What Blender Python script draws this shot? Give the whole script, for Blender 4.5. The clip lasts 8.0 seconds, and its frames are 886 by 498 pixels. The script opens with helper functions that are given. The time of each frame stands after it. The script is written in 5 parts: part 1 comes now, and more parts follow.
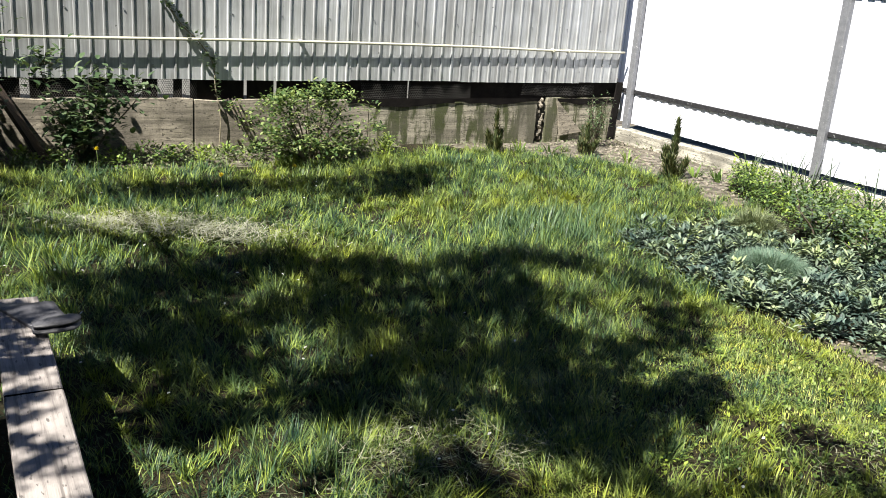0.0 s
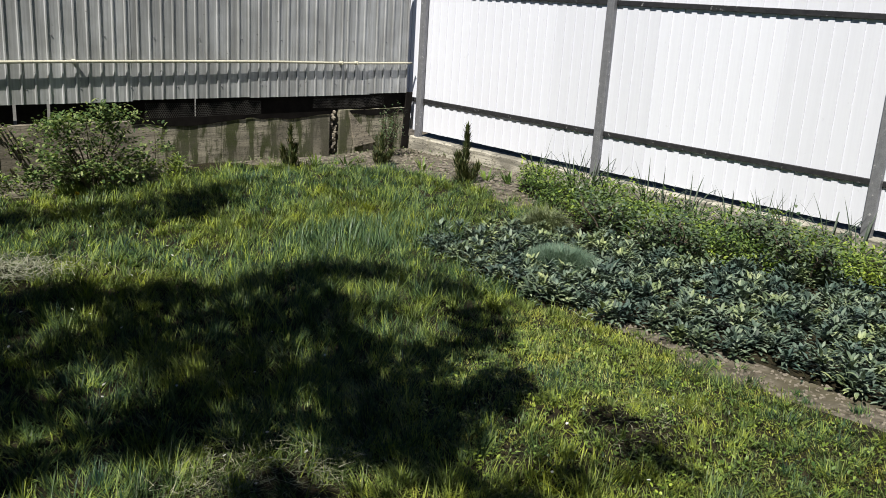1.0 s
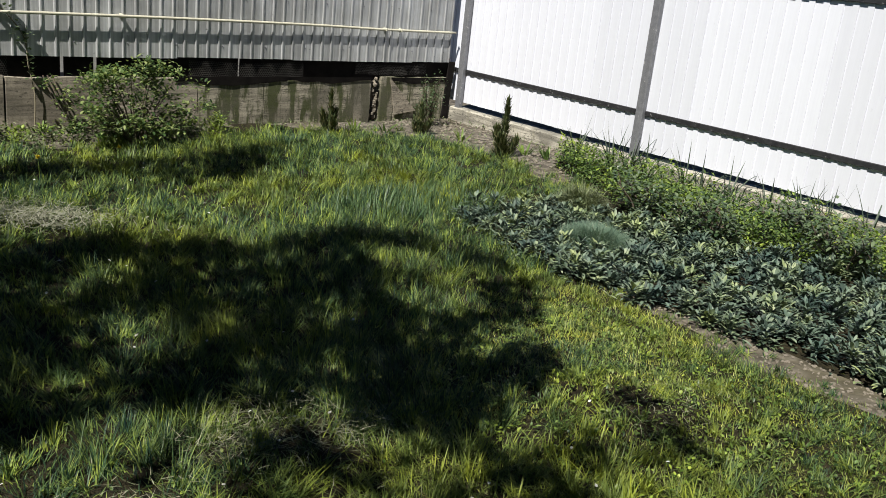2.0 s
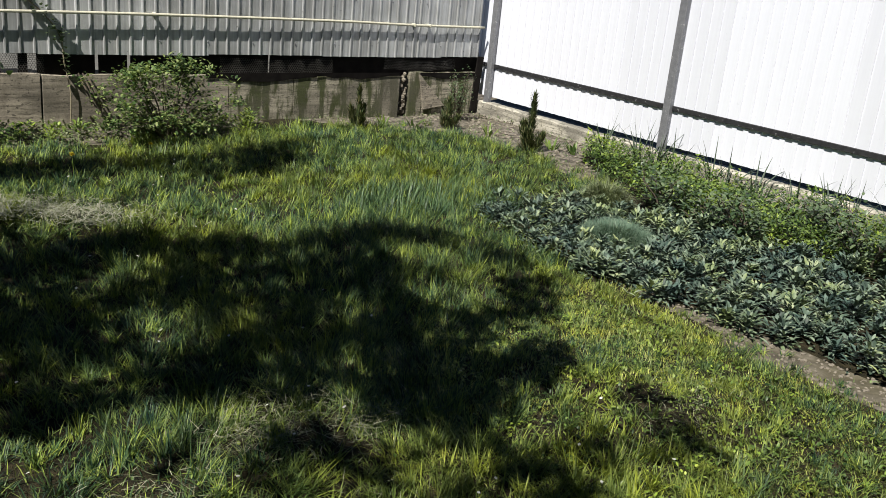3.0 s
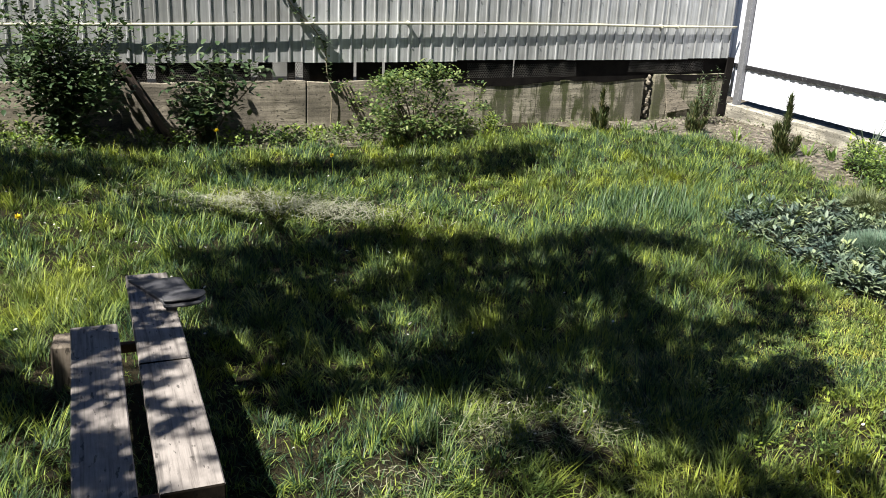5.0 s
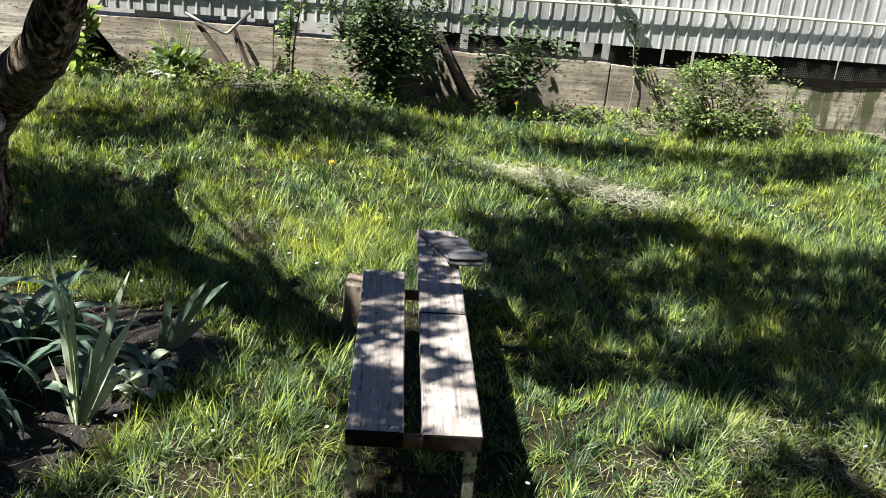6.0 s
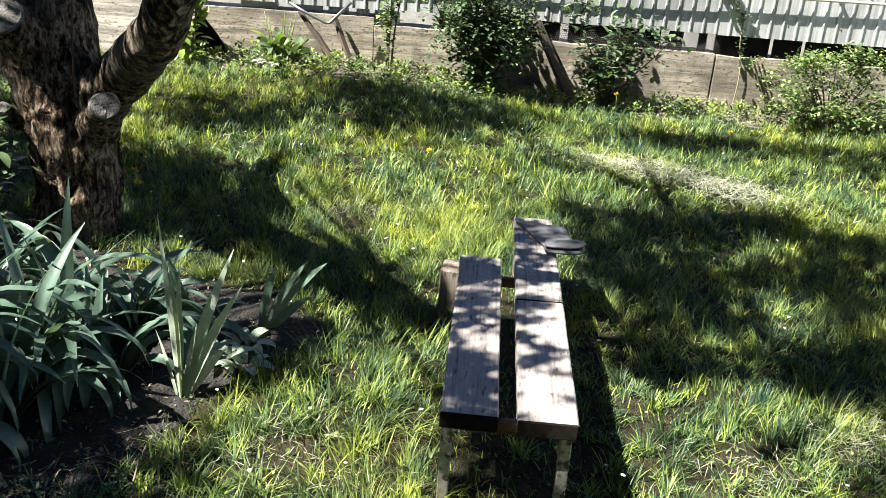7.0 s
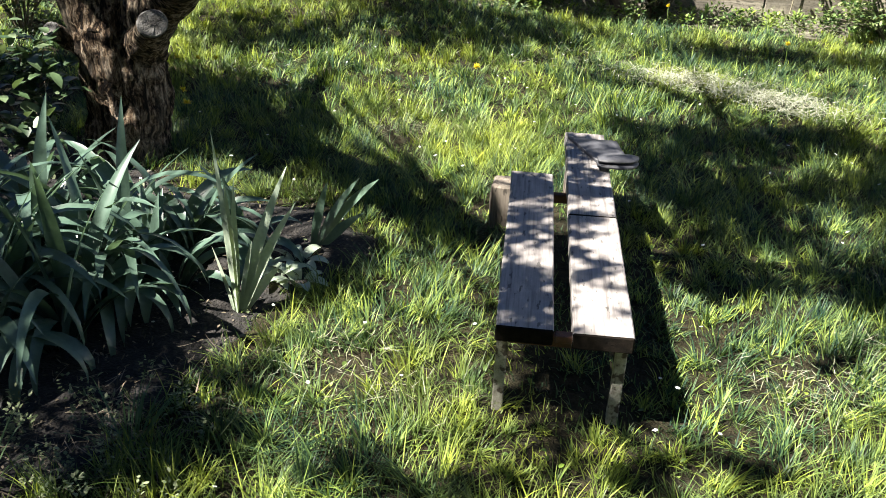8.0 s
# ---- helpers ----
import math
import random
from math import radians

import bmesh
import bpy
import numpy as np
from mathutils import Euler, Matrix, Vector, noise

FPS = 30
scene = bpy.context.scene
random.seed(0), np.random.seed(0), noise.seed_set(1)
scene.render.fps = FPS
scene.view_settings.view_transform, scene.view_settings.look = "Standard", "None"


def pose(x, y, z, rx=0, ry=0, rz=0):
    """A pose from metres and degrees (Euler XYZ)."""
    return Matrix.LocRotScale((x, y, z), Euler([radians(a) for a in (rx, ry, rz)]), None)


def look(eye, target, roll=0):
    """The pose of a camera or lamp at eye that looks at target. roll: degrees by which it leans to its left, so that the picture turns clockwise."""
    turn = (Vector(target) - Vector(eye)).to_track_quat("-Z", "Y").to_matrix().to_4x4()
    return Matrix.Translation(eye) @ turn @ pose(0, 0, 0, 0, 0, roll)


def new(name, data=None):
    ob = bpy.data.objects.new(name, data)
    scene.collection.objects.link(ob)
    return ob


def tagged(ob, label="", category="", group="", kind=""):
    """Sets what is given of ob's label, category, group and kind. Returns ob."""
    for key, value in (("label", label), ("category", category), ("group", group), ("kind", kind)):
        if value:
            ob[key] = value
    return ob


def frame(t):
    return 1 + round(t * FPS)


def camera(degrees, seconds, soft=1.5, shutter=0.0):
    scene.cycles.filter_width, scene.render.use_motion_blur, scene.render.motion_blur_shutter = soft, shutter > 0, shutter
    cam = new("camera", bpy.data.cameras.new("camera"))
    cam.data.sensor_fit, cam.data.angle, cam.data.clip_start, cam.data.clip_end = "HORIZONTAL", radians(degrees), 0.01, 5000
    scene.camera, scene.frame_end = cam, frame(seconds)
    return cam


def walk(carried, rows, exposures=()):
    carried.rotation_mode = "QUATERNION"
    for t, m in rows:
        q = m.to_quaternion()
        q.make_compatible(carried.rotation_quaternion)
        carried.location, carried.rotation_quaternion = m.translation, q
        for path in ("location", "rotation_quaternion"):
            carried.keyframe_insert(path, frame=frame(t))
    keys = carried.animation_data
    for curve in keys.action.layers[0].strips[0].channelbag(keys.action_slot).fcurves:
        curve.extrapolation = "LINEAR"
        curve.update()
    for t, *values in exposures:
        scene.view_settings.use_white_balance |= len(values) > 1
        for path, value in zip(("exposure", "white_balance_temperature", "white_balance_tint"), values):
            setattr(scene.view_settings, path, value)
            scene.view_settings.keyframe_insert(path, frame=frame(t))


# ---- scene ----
cam = camera(52.7, 8.0, soft=0.65)
PATH = [
    (0, (-6.599, -7.591, 1.603), (-5.624, -5.946, 1.018), 4.4),
    (0.2, (-6.594, -7.591, 1.601), (-5.479, -6.029, 1.039), 4.0),
    (0.5, (-6.591, -7.595, 1.599), (-5.331, -6.145, 1.042), 3.9),
    (0.8, (-6.599, -7.605, 1.609), (-5.298, -6.186, 1.067), 3.28),
    (1, (-6.604, -7.608, 1.615), (-5.275, -6.212, 1.083), 3.6),
    (1.2, (-6.604, -7.608, 1.613), (-5.283, -6.209, 1.067), 3.42),
    (1.5, (-6.604, -7.605, 1.605), (-5.288, -6.207, 1.045), 4.4),
    (1.7, (-6.615, -7.6, 1.601), (-5.315, -6.198, 1.016), 5.5),
    (2.8, (-6.558, -7.725, 1.673), (-5.368, -6.24, 1.056), 5.5),
    (3, (-6.577, -7.719, 1.673), (-5.378, -6.245, 1.048), 5.6),
    (3.2, (-6.581, -7.719, 1.676), (-5.404, -6.231, 1.045), 4.98),
    (3.5, (-6.582, -7.72, 1.681), (-5.442, -6.194, 1.072), 5.1),
    (3.7, (-6.579, -7.716, 1.681), (-5.488, -6.152, 1.08), 4.02),
    (4, (-6.574, -7.708, 1.681), (-5.523, -6.128, 1.047), 3.0),
    (4.2, (-6.583, -7.707, 1.685), (-5.565, -6.116, 1.028), 2.2),
    (5.3, (-6.641, -7.704, 1.66), (-6.056, -5.91, 0.997), 3.7),
    (5.5, (-6.641, -7.674, 1.643), (-6.194, -5.848, 0.961), 4.1),
    (5.8, (-6.654, -7.703, 1.653), (-6.405, -5.849, 0.945), 4.48),
    (6, (-6.669, -7.72, 1.659), (-6.5, -5.864, 0.933), 5.0),
    (6.2, (-6.681, -7.722, 1.655), (-6.568, -5.86, 0.933), 5.42),
    (6.5, (-6.689, -7.722, 1.641), (-6.706, -5.859, 0.911), 5.2),
    (6.8, (-6.688, -7.718, 1.629), (-6.753, -5.876, 0.854), 4.59),
    (7, (-6.687, -7.716, 1.626), (-6.721, -5.864, 0.872), 4.1),
    (7.2, (-6.693, -7.718, 1.626), (-6.708, -5.863, 0.878), 3.63),
    (7.5, (-6.71, -7.721, 1.627), (-6.723, -5.875, 0.856), 3.6),
    (7.7, (-6.716, -7.72, 1.621), (-6.793, -5.901, 0.793), 2.83),
    (7.8, (-6.718, -7.718, 1.615), (-6.804, -5.915, 0.755), 2.78),
    (8, (-6.719, -7.715, 1.599), (-6.834, -5.941, 0.682), 2.6),
]
EXPOSURES = [(0, 1.5), (0.5, 0.9), (1, 0.55), (3, 0.65), (4.2, 0.85), (5.5, 1.53), (6.5, 2.13), (7.5, 2.3), (8, 2.24)]
walk(cam, [(t, look(eye, target, roll)) for t, eye, target, roll in PATH], EXPOSURES)

# ---- world, sun, exposure ----
SUN_HEAD = Vector((0.68, 0.30, -1.0)).normalized()   # the way the sunlight travels
world = bpy.data.worlds.new("sky_world")
scene.world = world
world.use_nodes = True
wn, wl = world.node_tree.nodes, world.node_tree.links
sky = wn.new("ShaderNodeTexSky")
sky.sky_type, sky.sun_disc = "NISHITA", False
sky.air_density, sky.dust_density, sky.ozone_density = 0.8, 0.0, 9.0
sky.sun_elevation = math.asin(-SUN_HEAD.z)
sky.sun_rotation = math.atan2(-SUN_HEAD.x, -SUN_HEAD.y)
wn["Background"].inputs["Strength"].default_value = 0.030
wl.new(sky.outputs[0], wn["Background"].inputs["Color"])
sun = new("sun", bpy.data.lights.new("sun", "SUN"))
sun.data.energy, sun.data.angle, sun.data.color = 5.0, radians(0.55), (1.0, 0.955, 0.86)
sun.matrix_world = look((0, 0, 20), Vector((0, 0, 20)) + SUN_HEAD)


# ---- materials ----
def ramp(nt, fac, stops, interp="LINEAR"):
    r = nt.nodes.new("ShaderNodeValToRGB")
    r.color_ramp.interpolation = interp
    els = r.color_ramp.elements
    while len(els) < len(stops):
        els.new(0.5)
    for e, (p, c) in zip(els, stops):
        e.position, e.color = p, (*c, 1)
    nt.links.new(fac, r.inputs[0])
    return r.outputs[0]


def tex(nt, kind, scale, detail=4, coord=None, stretch=None, **more):
    n = nt.nodes.new(kind)
    n.inputs["Scale"].default_value = scale
    if "Detail" in n.inputs:
        n.inputs["Detail"].default_value = detail
    for k, v in more.items():
        n.inputs[k].default_value = v
    if coord is None:
        coord = nt.nodes.new("ShaderNodeTexCoord").outputs["Object"]
    if stretch:
        m = nt.nodes.new("ShaderNodeMapping")
        m.inputs["Scale"].default_value = stretch
        nt.links.new(coord, m.inputs[0])
        coord = m.outputs[0]
    nt.links.new(coord, n.inputs["Vector"])
    return n


def mix(nt, fac, a, b, mode="MIX"):
    m = nt.nodes.new("ShaderNodeMix")
    m.data_type, m.blend_type = "RGBA", mode
    for sock, v in ((m.inputs[0], fac), (m.inputs[6], a), (m.inputs[7], b)):
        if isinstance(v, (int, float)):
            sock.default_value = v
        elif isinstance(v, tuple):
            sock.default_value = (*v, 1)
        else:
            nt.links.new(v, sock)
    return m.outputs[2]


def bump(nt, bsdf, height, strength, dist):
    b = nt.nodes.new("ShaderNodeBump")
    b.inputs["Strength"].default_value, b.inputs["Distance"].default_value = strength, dist
    nt.links.new(height, b.inputs["Height"])
    nt.links.new(b.outputs[0], bsdf.inputs["Normal"])


def material(name):
    m = bpy.data.materials.new(name)
    m.use_nodes = True
    return m, m.node_tree, m.node_tree.nodes["Principled BSDF"]


def leaf_material(name, colors, rough=0.5, through_light=0.35, patch=None, patch_scale=0.9, spec=0.3, clump=0):
    """Foliage: colour from leaf to leaf, a second scale by place, light shining through."""
    m, nt, p = material(name)
    g = nt.nodes.new("ShaderNodeNewGeometry")
    col = ramp(nt, g.outputs["Random Per Island"], [(i / (len(colors) - 1), c) for i, c in enumerate(colors)])
    n = tex(nt, "ShaderNodeTexNoise", patch_scale, 3, g.outputs["Position"])
    if patch:
        f = ramp(nt, n.outputs[0], [(0.47, (0, 0, 0)), (0.62, (1, 1, 1))])
        col = mix(nt, f, col, mix(nt, 0.42, col, patch))
    if clump:
        c2 = tex(nt, "ShaderNodeTexNoise", clump, 3, g.outputs["Position"])
        col = mix(nt, 0.9, col, ramp(nt, c2.outputs[0], [(0.36, (0.36, 0.49, 0.53)), (0.5, (0.98, 1.0, 0.92)), (0.64, (1.55, 1.46, 0.82))]), "MULTIPLY")
    fine = tex(nt, "ShaderNodeTexNoise", 60, 2, g.outputs["Position"])
    col = mix(nt, 0.5, col, ramp(nt, fine.outputs[0], [(0.3, (0.55, 0.55, 0.55)), (0.7, (1, 1, 1))]), "MULTIPLY")
    nt.links.new(col, p.inputs["Base Color"])
    p.inputs["Roughness"].default_value = rough
    p.inputs["Specular IOR Level"].default_value = spec
    t = nt.nodes.new("ShaderNodeBsdfTranslucent")
    tc = mix(nt, 1.0, col, (1.0, 1.0, 0.6), "MULTIPLY")
    nt.links.new(tc, t.inputs["Color"])
    sh = nt.nodes.new("ShaderNodeMixShader")
    sh.inputs[0].default_value = through_light
    nt.links.new(p.outputs[0], sh.inputs[1])
    nt.links.new(t.outputs[0], sh.inputs[2])
    nt.links.new(sh.outputs[0], nt.nodes["Material Output"].inputs["Surface"])
    return m


def plain(name, a, b, rough, scale=12, metal=0.0, stretch=None, bumps=0.3, dist=0.003, detail=5, extra=None, spec=0.5):
    """Two colours mixed by noise at two scales, with relief."""
    m, nt, p = material(name)
    n1 = tex(nt, "ShaderNodeTexNoise", scale, detail, stretch=stretch)
    n2 = tex(nt, "ShaderNodeTexNoise", scale * 6, 4, stretch=stretch)
    col = mix(nt, ramp(nt, n1.outputs[0], [(0.35, (0, 0, 0)), (0.65, (1, 1, 1))]), a, b)
    col = mix(nt, 0.6, col, ramp(nt, n2.outputs[0], [(0.3, (0.6, 0.6, 0.6)), (0.6, (1, 1, 1))]), "MULTIPLY")
    if extra:
        n3 = tex(nt, "ShaderNodeTexNoise", extra[1], 4, stretch=extra[3] if len(extra) > 3 else None)
        col = mix(nt, ramp(nt, n3.outputs[0], [(extra[2], (0, 0, 0)), (extra[2] + 0.08, (1, 1, 1))]), col, extra[0])
    nt.links.new(col, p.inputs["Base Color"])
    p.inputs["Roughness"].default_value, p.inputs["Metallic"].default_value = rough, metal
    p.inputs["Specular IOR Level"].default_value = spec
    bump(nt, p, n2.outputs[0], bumps, dist)
    return m


def soil_material():
    m, nt, p = material("garden_soil")
    g = nt.nodes.new("ShaderNodeNewGeometry").outputs["Position"]
    big = tex(nt, "ShaderNodeTexNoise", 1.3, 5, g)
    mid = tex(nt, "ShaderNodeTexNoise", 14, 6, g)
    fine = tex(nt, "ShaderNodeTexVoronoi", 45, 2, g)
    c = ramp(nt, mid.outputs[0], [(0.3, (0.035, 0.027, 0.022)), (0.5, (0.16, 0.138, 0.11)), (0.7, (0.31, 0.275, 0.23))])
    c = mix(nt, ramp(nt, big.outputs[0], [(0.45, (0, 0, 0)), (0.62, (0.6, 0.6, 0.6))]), c, (0.13, 0.115, 0.06))
    c = mix(nt, 0.7, c, ramp(nt, fine.outputs["Distance"], [(0.0, (1, 1, 1)), (0.6, (0.45, 0.45, 0.45))]), "MULTIPLY")
    nt.links.new(c, p.inputs["Base Color"])
    p.inputs["Roughness"].default_value = 0.95
    bump(nt, p, mid.outputs[0], 1.0, 0.03)
    return m


def concrete_material(name, tone, moss, wet=(0.52, 0.66), much=0.45):
    """Cast concrete: board marks, thin level cracks, pits, run-off and moss."""
    m, nt, p = material(name)
    g = nt.nodes.new("ShaderNodeNewGeometry").outputs["Position"]
    big = tex(nt, "ShaderNodeTexNoise", 2.2, 5, g)
    streak = tex(nt, "ShaderNodeTexNoise", 10, 7, g, stretch=(1, 1, 0.22), Roughness=0.65)
    boards = tex(nt, "ShaderNodeTexNoise", 5, 4, g, stretch=(0.25, 0.25, 5))
    level = tex(nt, "ShaderNodeTexNoise", 6, 5, g, stretch=(0.35, 0.35, 4))
    fine = tex(nt, "ShaderNodeTexNoise", 70, 4, g)
    pits = tex(nt, "ShaderNodeTexNoise", 26, 4, g, stretch=(1, 1, 1.8))
    c = ramp(nt, boards.outputs[0], [(0.34, tuple(0.5 * v for v in tone)), (0.5, tuple(0.9 * v for v in tone)), (0.66, tuple(1.15 * v for v in tone))])
    c = mix(nt, ramp(nt, level.outputs[0], [(0.48, (0, 0, 0)), (0.5, (0.9, 0.9, 0.9)), (0.52, (0, 0, 0))]), c, tuple(0.2 * v for v in tone))
    c = mix(nt, ramp(nt, streak.outputs[0], [(wet[0], (0, 0, 0)), (wet[1], (much, much, much))]), c, moss)
    c = mix(nt, ramp(nt, big.outputs[0], [(0.47, (0, 0, 0)), (0.62, (0.72, 0.72, 0.72))]), c, tuple(0.3 * v for v in tone))
    c = mix(nt, ramp(nt, pits.outputs[0], [(0.60, (0, 0, 0)), (0.65, (0.85, 0.85, 0.85))]), c, tuple(0.2 * v for v in tone))
    c = mix(nt, 0.6, c, ramp(nt, fine.outputs[0], [(0.3, (0.55, 0.55, 0.55)), (0.6, (1, 1, 1))]), "MULTIPLY")
    nt.links.new(c, p.inputs["Base Color"])
    p.inputs["Roughness"].default_value = 0.93
    h = mix(nt, 0.25, boards.outputs[0], fine.outputs[0])
    bump(nt, p, h, 0.5, 0.008)
    return m


def sheet_material(name, tone, dirt, amount, rough, metal):
    """Painted or zinc-coated steel sheet with run-off streaks and specks."""
    m, nt, p = material(name)
    g = nt.nodes.new("ShaderNodeNewGeometry").outputs["Position"]
    run = tex(nt, "ShaderNodeTexNoise", 16, 4, g, stretch=(1, 1, 0.07))
    cloud = tex(nt, "ShaderNodeTexNoise", 3.5, 5, g)
    speck = tex(nt, "ShaderNodeTexNoise", 26, 2, g)
    c = mix(nt, ramp(nt, run.outputs[0], [(0.4, (0, 0, 0)), (0.75, (amount, amount, amount))]), tone, dirt)
    c = mix(nt, ramp(nt, cloud.outputs[0], [(0.4, (0, 0, 0)), (0.75, (amount, amount, amount))]), c, dirt)
    c = mix(nt, ramp(nt, speck.outputs[0], [(0.72, (0, 0, 0)), (0.76, (amount, amount, amount))]), c, tuple(0.3 * v for v in dirt))
    pane = nt.nodes.new("ShaderNodeObjectInfo").outputs["Random"]
    low = 1 - 0.3 * amount
    c = mix(nt, 1.0, c, ramp(nt, pane, [(0, (low, low, low)), (1, (1.08, 1.08, 1.08))]), "MULTIPLY")
    stripe = tex(nt, "ShaderNodeTexNoise", 45, 3, g, stretch=(1, 1, 0.02))
    c = mix(nt, 0.6 * amount, c, ramp(nt, stripe.outputs[0], [(0.4, (0.62, 0.62, 0.64)), (0.6, (1.1, 1.1, 1.08))]), "MULTIPLY")
    nt.links.new(c, p.inputs["Base Color"])
    p.inputs["Roughness"].default_value, p.inputs["Metallic"].default_value = rough, metal
    bump(nt, p, cloud.outputs[0], 0.15, 0.01)
    return m


def wood_material(name, light, dark, rough=0.85, axis="Y"):
    m, nt, p = material(name)
    st = {"Y": (75, 3.2, 75), "X": (3.2, 75, 75), "Z": (75, 75, 3.2)}[axis]
    grain = tex(nt, "ShaderNodeTexNoise", 1.0, 8, stretch=st, Roughness=0.65)
    blot = tex(nt, "ShaderNodeTexNoise", 9, 7, Roughness=0.65)
    chip = tex(nt, "ShaderNodeTexNoise", 60, 4, stretch=tuple(0.3 if v < 10 else 1 for v in st))
    oi = nt.nodes.new("ShaderNodeObjectInfo").outputs["Random"]
    c = ramp(nt, grain.outputs[0], [(0.36, dark), (0.5, light), (0.66, tuple(min(1, 1.2 * v) for v in light))])
    c = mix(nt, ramp(nt, blot.outputs[0], [(0.45, (0, 0, 0)), (0.7, (0.6, 0.6, 0.6))]), c, dark)
    c = mix(nt, ramp(nt, chip.outputs[0], [(0.62, (0, 0, 0)), (0.67, (0.8, 0.8, 0.8))]), c, tuple(0.4 * v for v in dark))
    c = mix(nt, 0.35, c, ramp(nt, oi, [(0, (0.6, 0.6, 0.6)), (1, (1, 1, 1))]), "MULTIPLY")
    nt.links.new(c, p.inputs["Base Color"])
    p.inputs["Roughness"].default_value = rough
    bump(nt, p, grain.outputs[0], 0.6, 0.004)
    return m


def bark_material():
    """Ridged, flaking fruit-tree bark: long furrows, scales, ochre and grey patches."""
    m, nt, p = material("fruit_tree_bark")
    co = nt.nodes.new("ShaderNodeTexCoord").outputs["Object"]
    warp = tex(nt, "ShaderNodeTexNoise", 6, 5, co)
    add = nt.nodes.new("ShaderNodeVectorMath")
    add.operation = "MULTIPLY_ADD"
    add.inputs[1].default_value = (0.09, 0.09, 0.22)
    nt.links.new(warp.outputs["Color"], add.inputs[0])
    nt.links.new(co, add.inputs[2])
    ridge = tex(nt, "ShaderNodeTexNoise", 1.0, 8, add.outputs[0], (38, 38, 8), Roughness=0.68)
    scale = tex(nt, "ShaderNodeTexNoise", 1.0, 6, add.outputs[0], (70, 70, 30), Roughness=0.7)
    fine = tex(nt, "ShaderNodeTexNoise", 140, 5, co)
    big = tex(nt, "ShaderNodeTexNoise", 4.5, 5, co)
    c = ramp(nt, ridge.outputs[0], [(0.43, (0.018, 0.012, 0.009)), (0.475, (0.13, 0.085, 0.055)), (0.53, (0.40, 0.30, 0.21)), (0.60, (0.68, 0.58, 0.47))])
    c = mix(nt, ramp(nt, big.outputs[0], [(0.5, (0, 0, 0)), (0.62, (0.6, 0.6, 0.6))]), c, mix(nt, scale.outputs[0], (0.08, 0.07, 0.06), (0.46, 0.41, 0.34)))
    c = mix(nt, 0.85, c, ramp(nt, scale.outputs[0], [(0.40, (0.12, 0.10, 0.09)), (0.5, (0.8, 0.76, 0.72)), (0.60, (1.3, 1.25, 1.15))]), "MULTIPLY")
    c = mix(nt, 0.5, c, ramp(nt, fine.outputs[0], [(0.3, (0.5, 0.5, 0.5)), (0.6, (1, 1, 1))]), "MULTIPLY")
    nt.links.new(c, p.inputs["Base Color"])
    p.inputs["Roughness"].default_value = 0.95
    p.inputs["Specular IOR Level"].default_value = 0.2
    h = mix(nt, 0.45, ridge.outputs[0], scale.outputs[0])
    bump(nt, p, h, 1.0, 0.16)
    return m


SOIL = soil_material()
# Thatch made near-black: its colour also carries the shade between grass blades.
THATCH = plain("shade_dark_thatch", (0.05, 0.042, 0.024), (0.018, 0.018, 0.012), 0.95, 22, bumps=1.0, dist=0.02, spec=0.1)
GRASS = leaf_material("lawn_grass", [(0.020, 0.045, 0.038), (0.052, 0.108, 0.066), (0.116, 0.193, 0.086), (0.215, 0.29, 0.088), (0.33, 0.415, 0.13)], 0.45, 0.34, (0.29, 0.32, 0.03), 1.1, 0.25, clump=7.0)
TURF = leaf_material("short_yellowish_turf", [(0.07, 0.115, 0.045), (0.18, 0.25, 0.08), (0.33, 0.39, 0.12), (0.50, 0.53, 0.21)], 0.45, 0.28, (0.30, 0.29, 0.07), 2.4, 0.3, clump=6.0)
GRASS_BLUE = leaf_material("tall_bluish_grass", [(0.035, 0.07, 0.036), (0.08, 0.145, 0.066), (0.15, 0.235, 0.10)], 0.45, 0.2)
STRAW = leaf_material("dry_cut_grass", [(0.17, 0.19, 0.09), (0.28, 0.28, 0.18), (0.44, 0.43, 0.33), (0.10, 0.15, 0.05)], 0.7, 0.15)
HAY = leaf_material("bleached_hay", [(0.20, 0.22, 0.13), (0.33, 0.34, 0.25), (0.48, 0.48, 0.40)], 0.7, 0.15)
DRYSTEM = leaf_material("dry_stem", [(0.06, 0.05, 0.035), (0.14, 0.115, 0.08), (0.24, 0.2, 0.15)], 0.8, 0.05)
IRIS = leaf_material("iris_leaf", [(0.07, 0.13, 0.10), (0.12, 0.19, 0.14), (0.21, 0.285, 0.205)], 0.34, 0.28, spec=0.7)
# Much paler than IRIS: strong sun on these leaves is put into the colour.
SUNLITLEAF = leaf_material("sunlit_leaf", [(0.36, 0.46, 0.32), (0.48, 0.57, 0.43), (0.60, 0.67, 0.53)], 0.32, 0.25, spec=0.7)
ONION = leaf_material("onion_leaf", [(0.03, 0.05, 0.038), (0.06, 0.09, 0.065), (0.13, 0.14, 0.10)], 0.55, 0.1)
SAGE = leaf_material("greyish_bed_leaf", [(0.024, 0.042, 0.034), (0.068, 0.102, 0.082), (0.14, 0.19, 0.145), (0.26, 0.315, 0.25)], 0.55, 0.06, spec=0.35, clump=5.0)
WEED = leaf_material("weed_leaf", [(0.03, 0.06, 0.02), (0.08, 0.14, 0.035), (0.17, 0.26, 0.06), (0.31, 0.40, 0.12)], 0.42, 0.3, (0.25, 0.31, 0.05), 3.0, 0.35, clump=4.0)
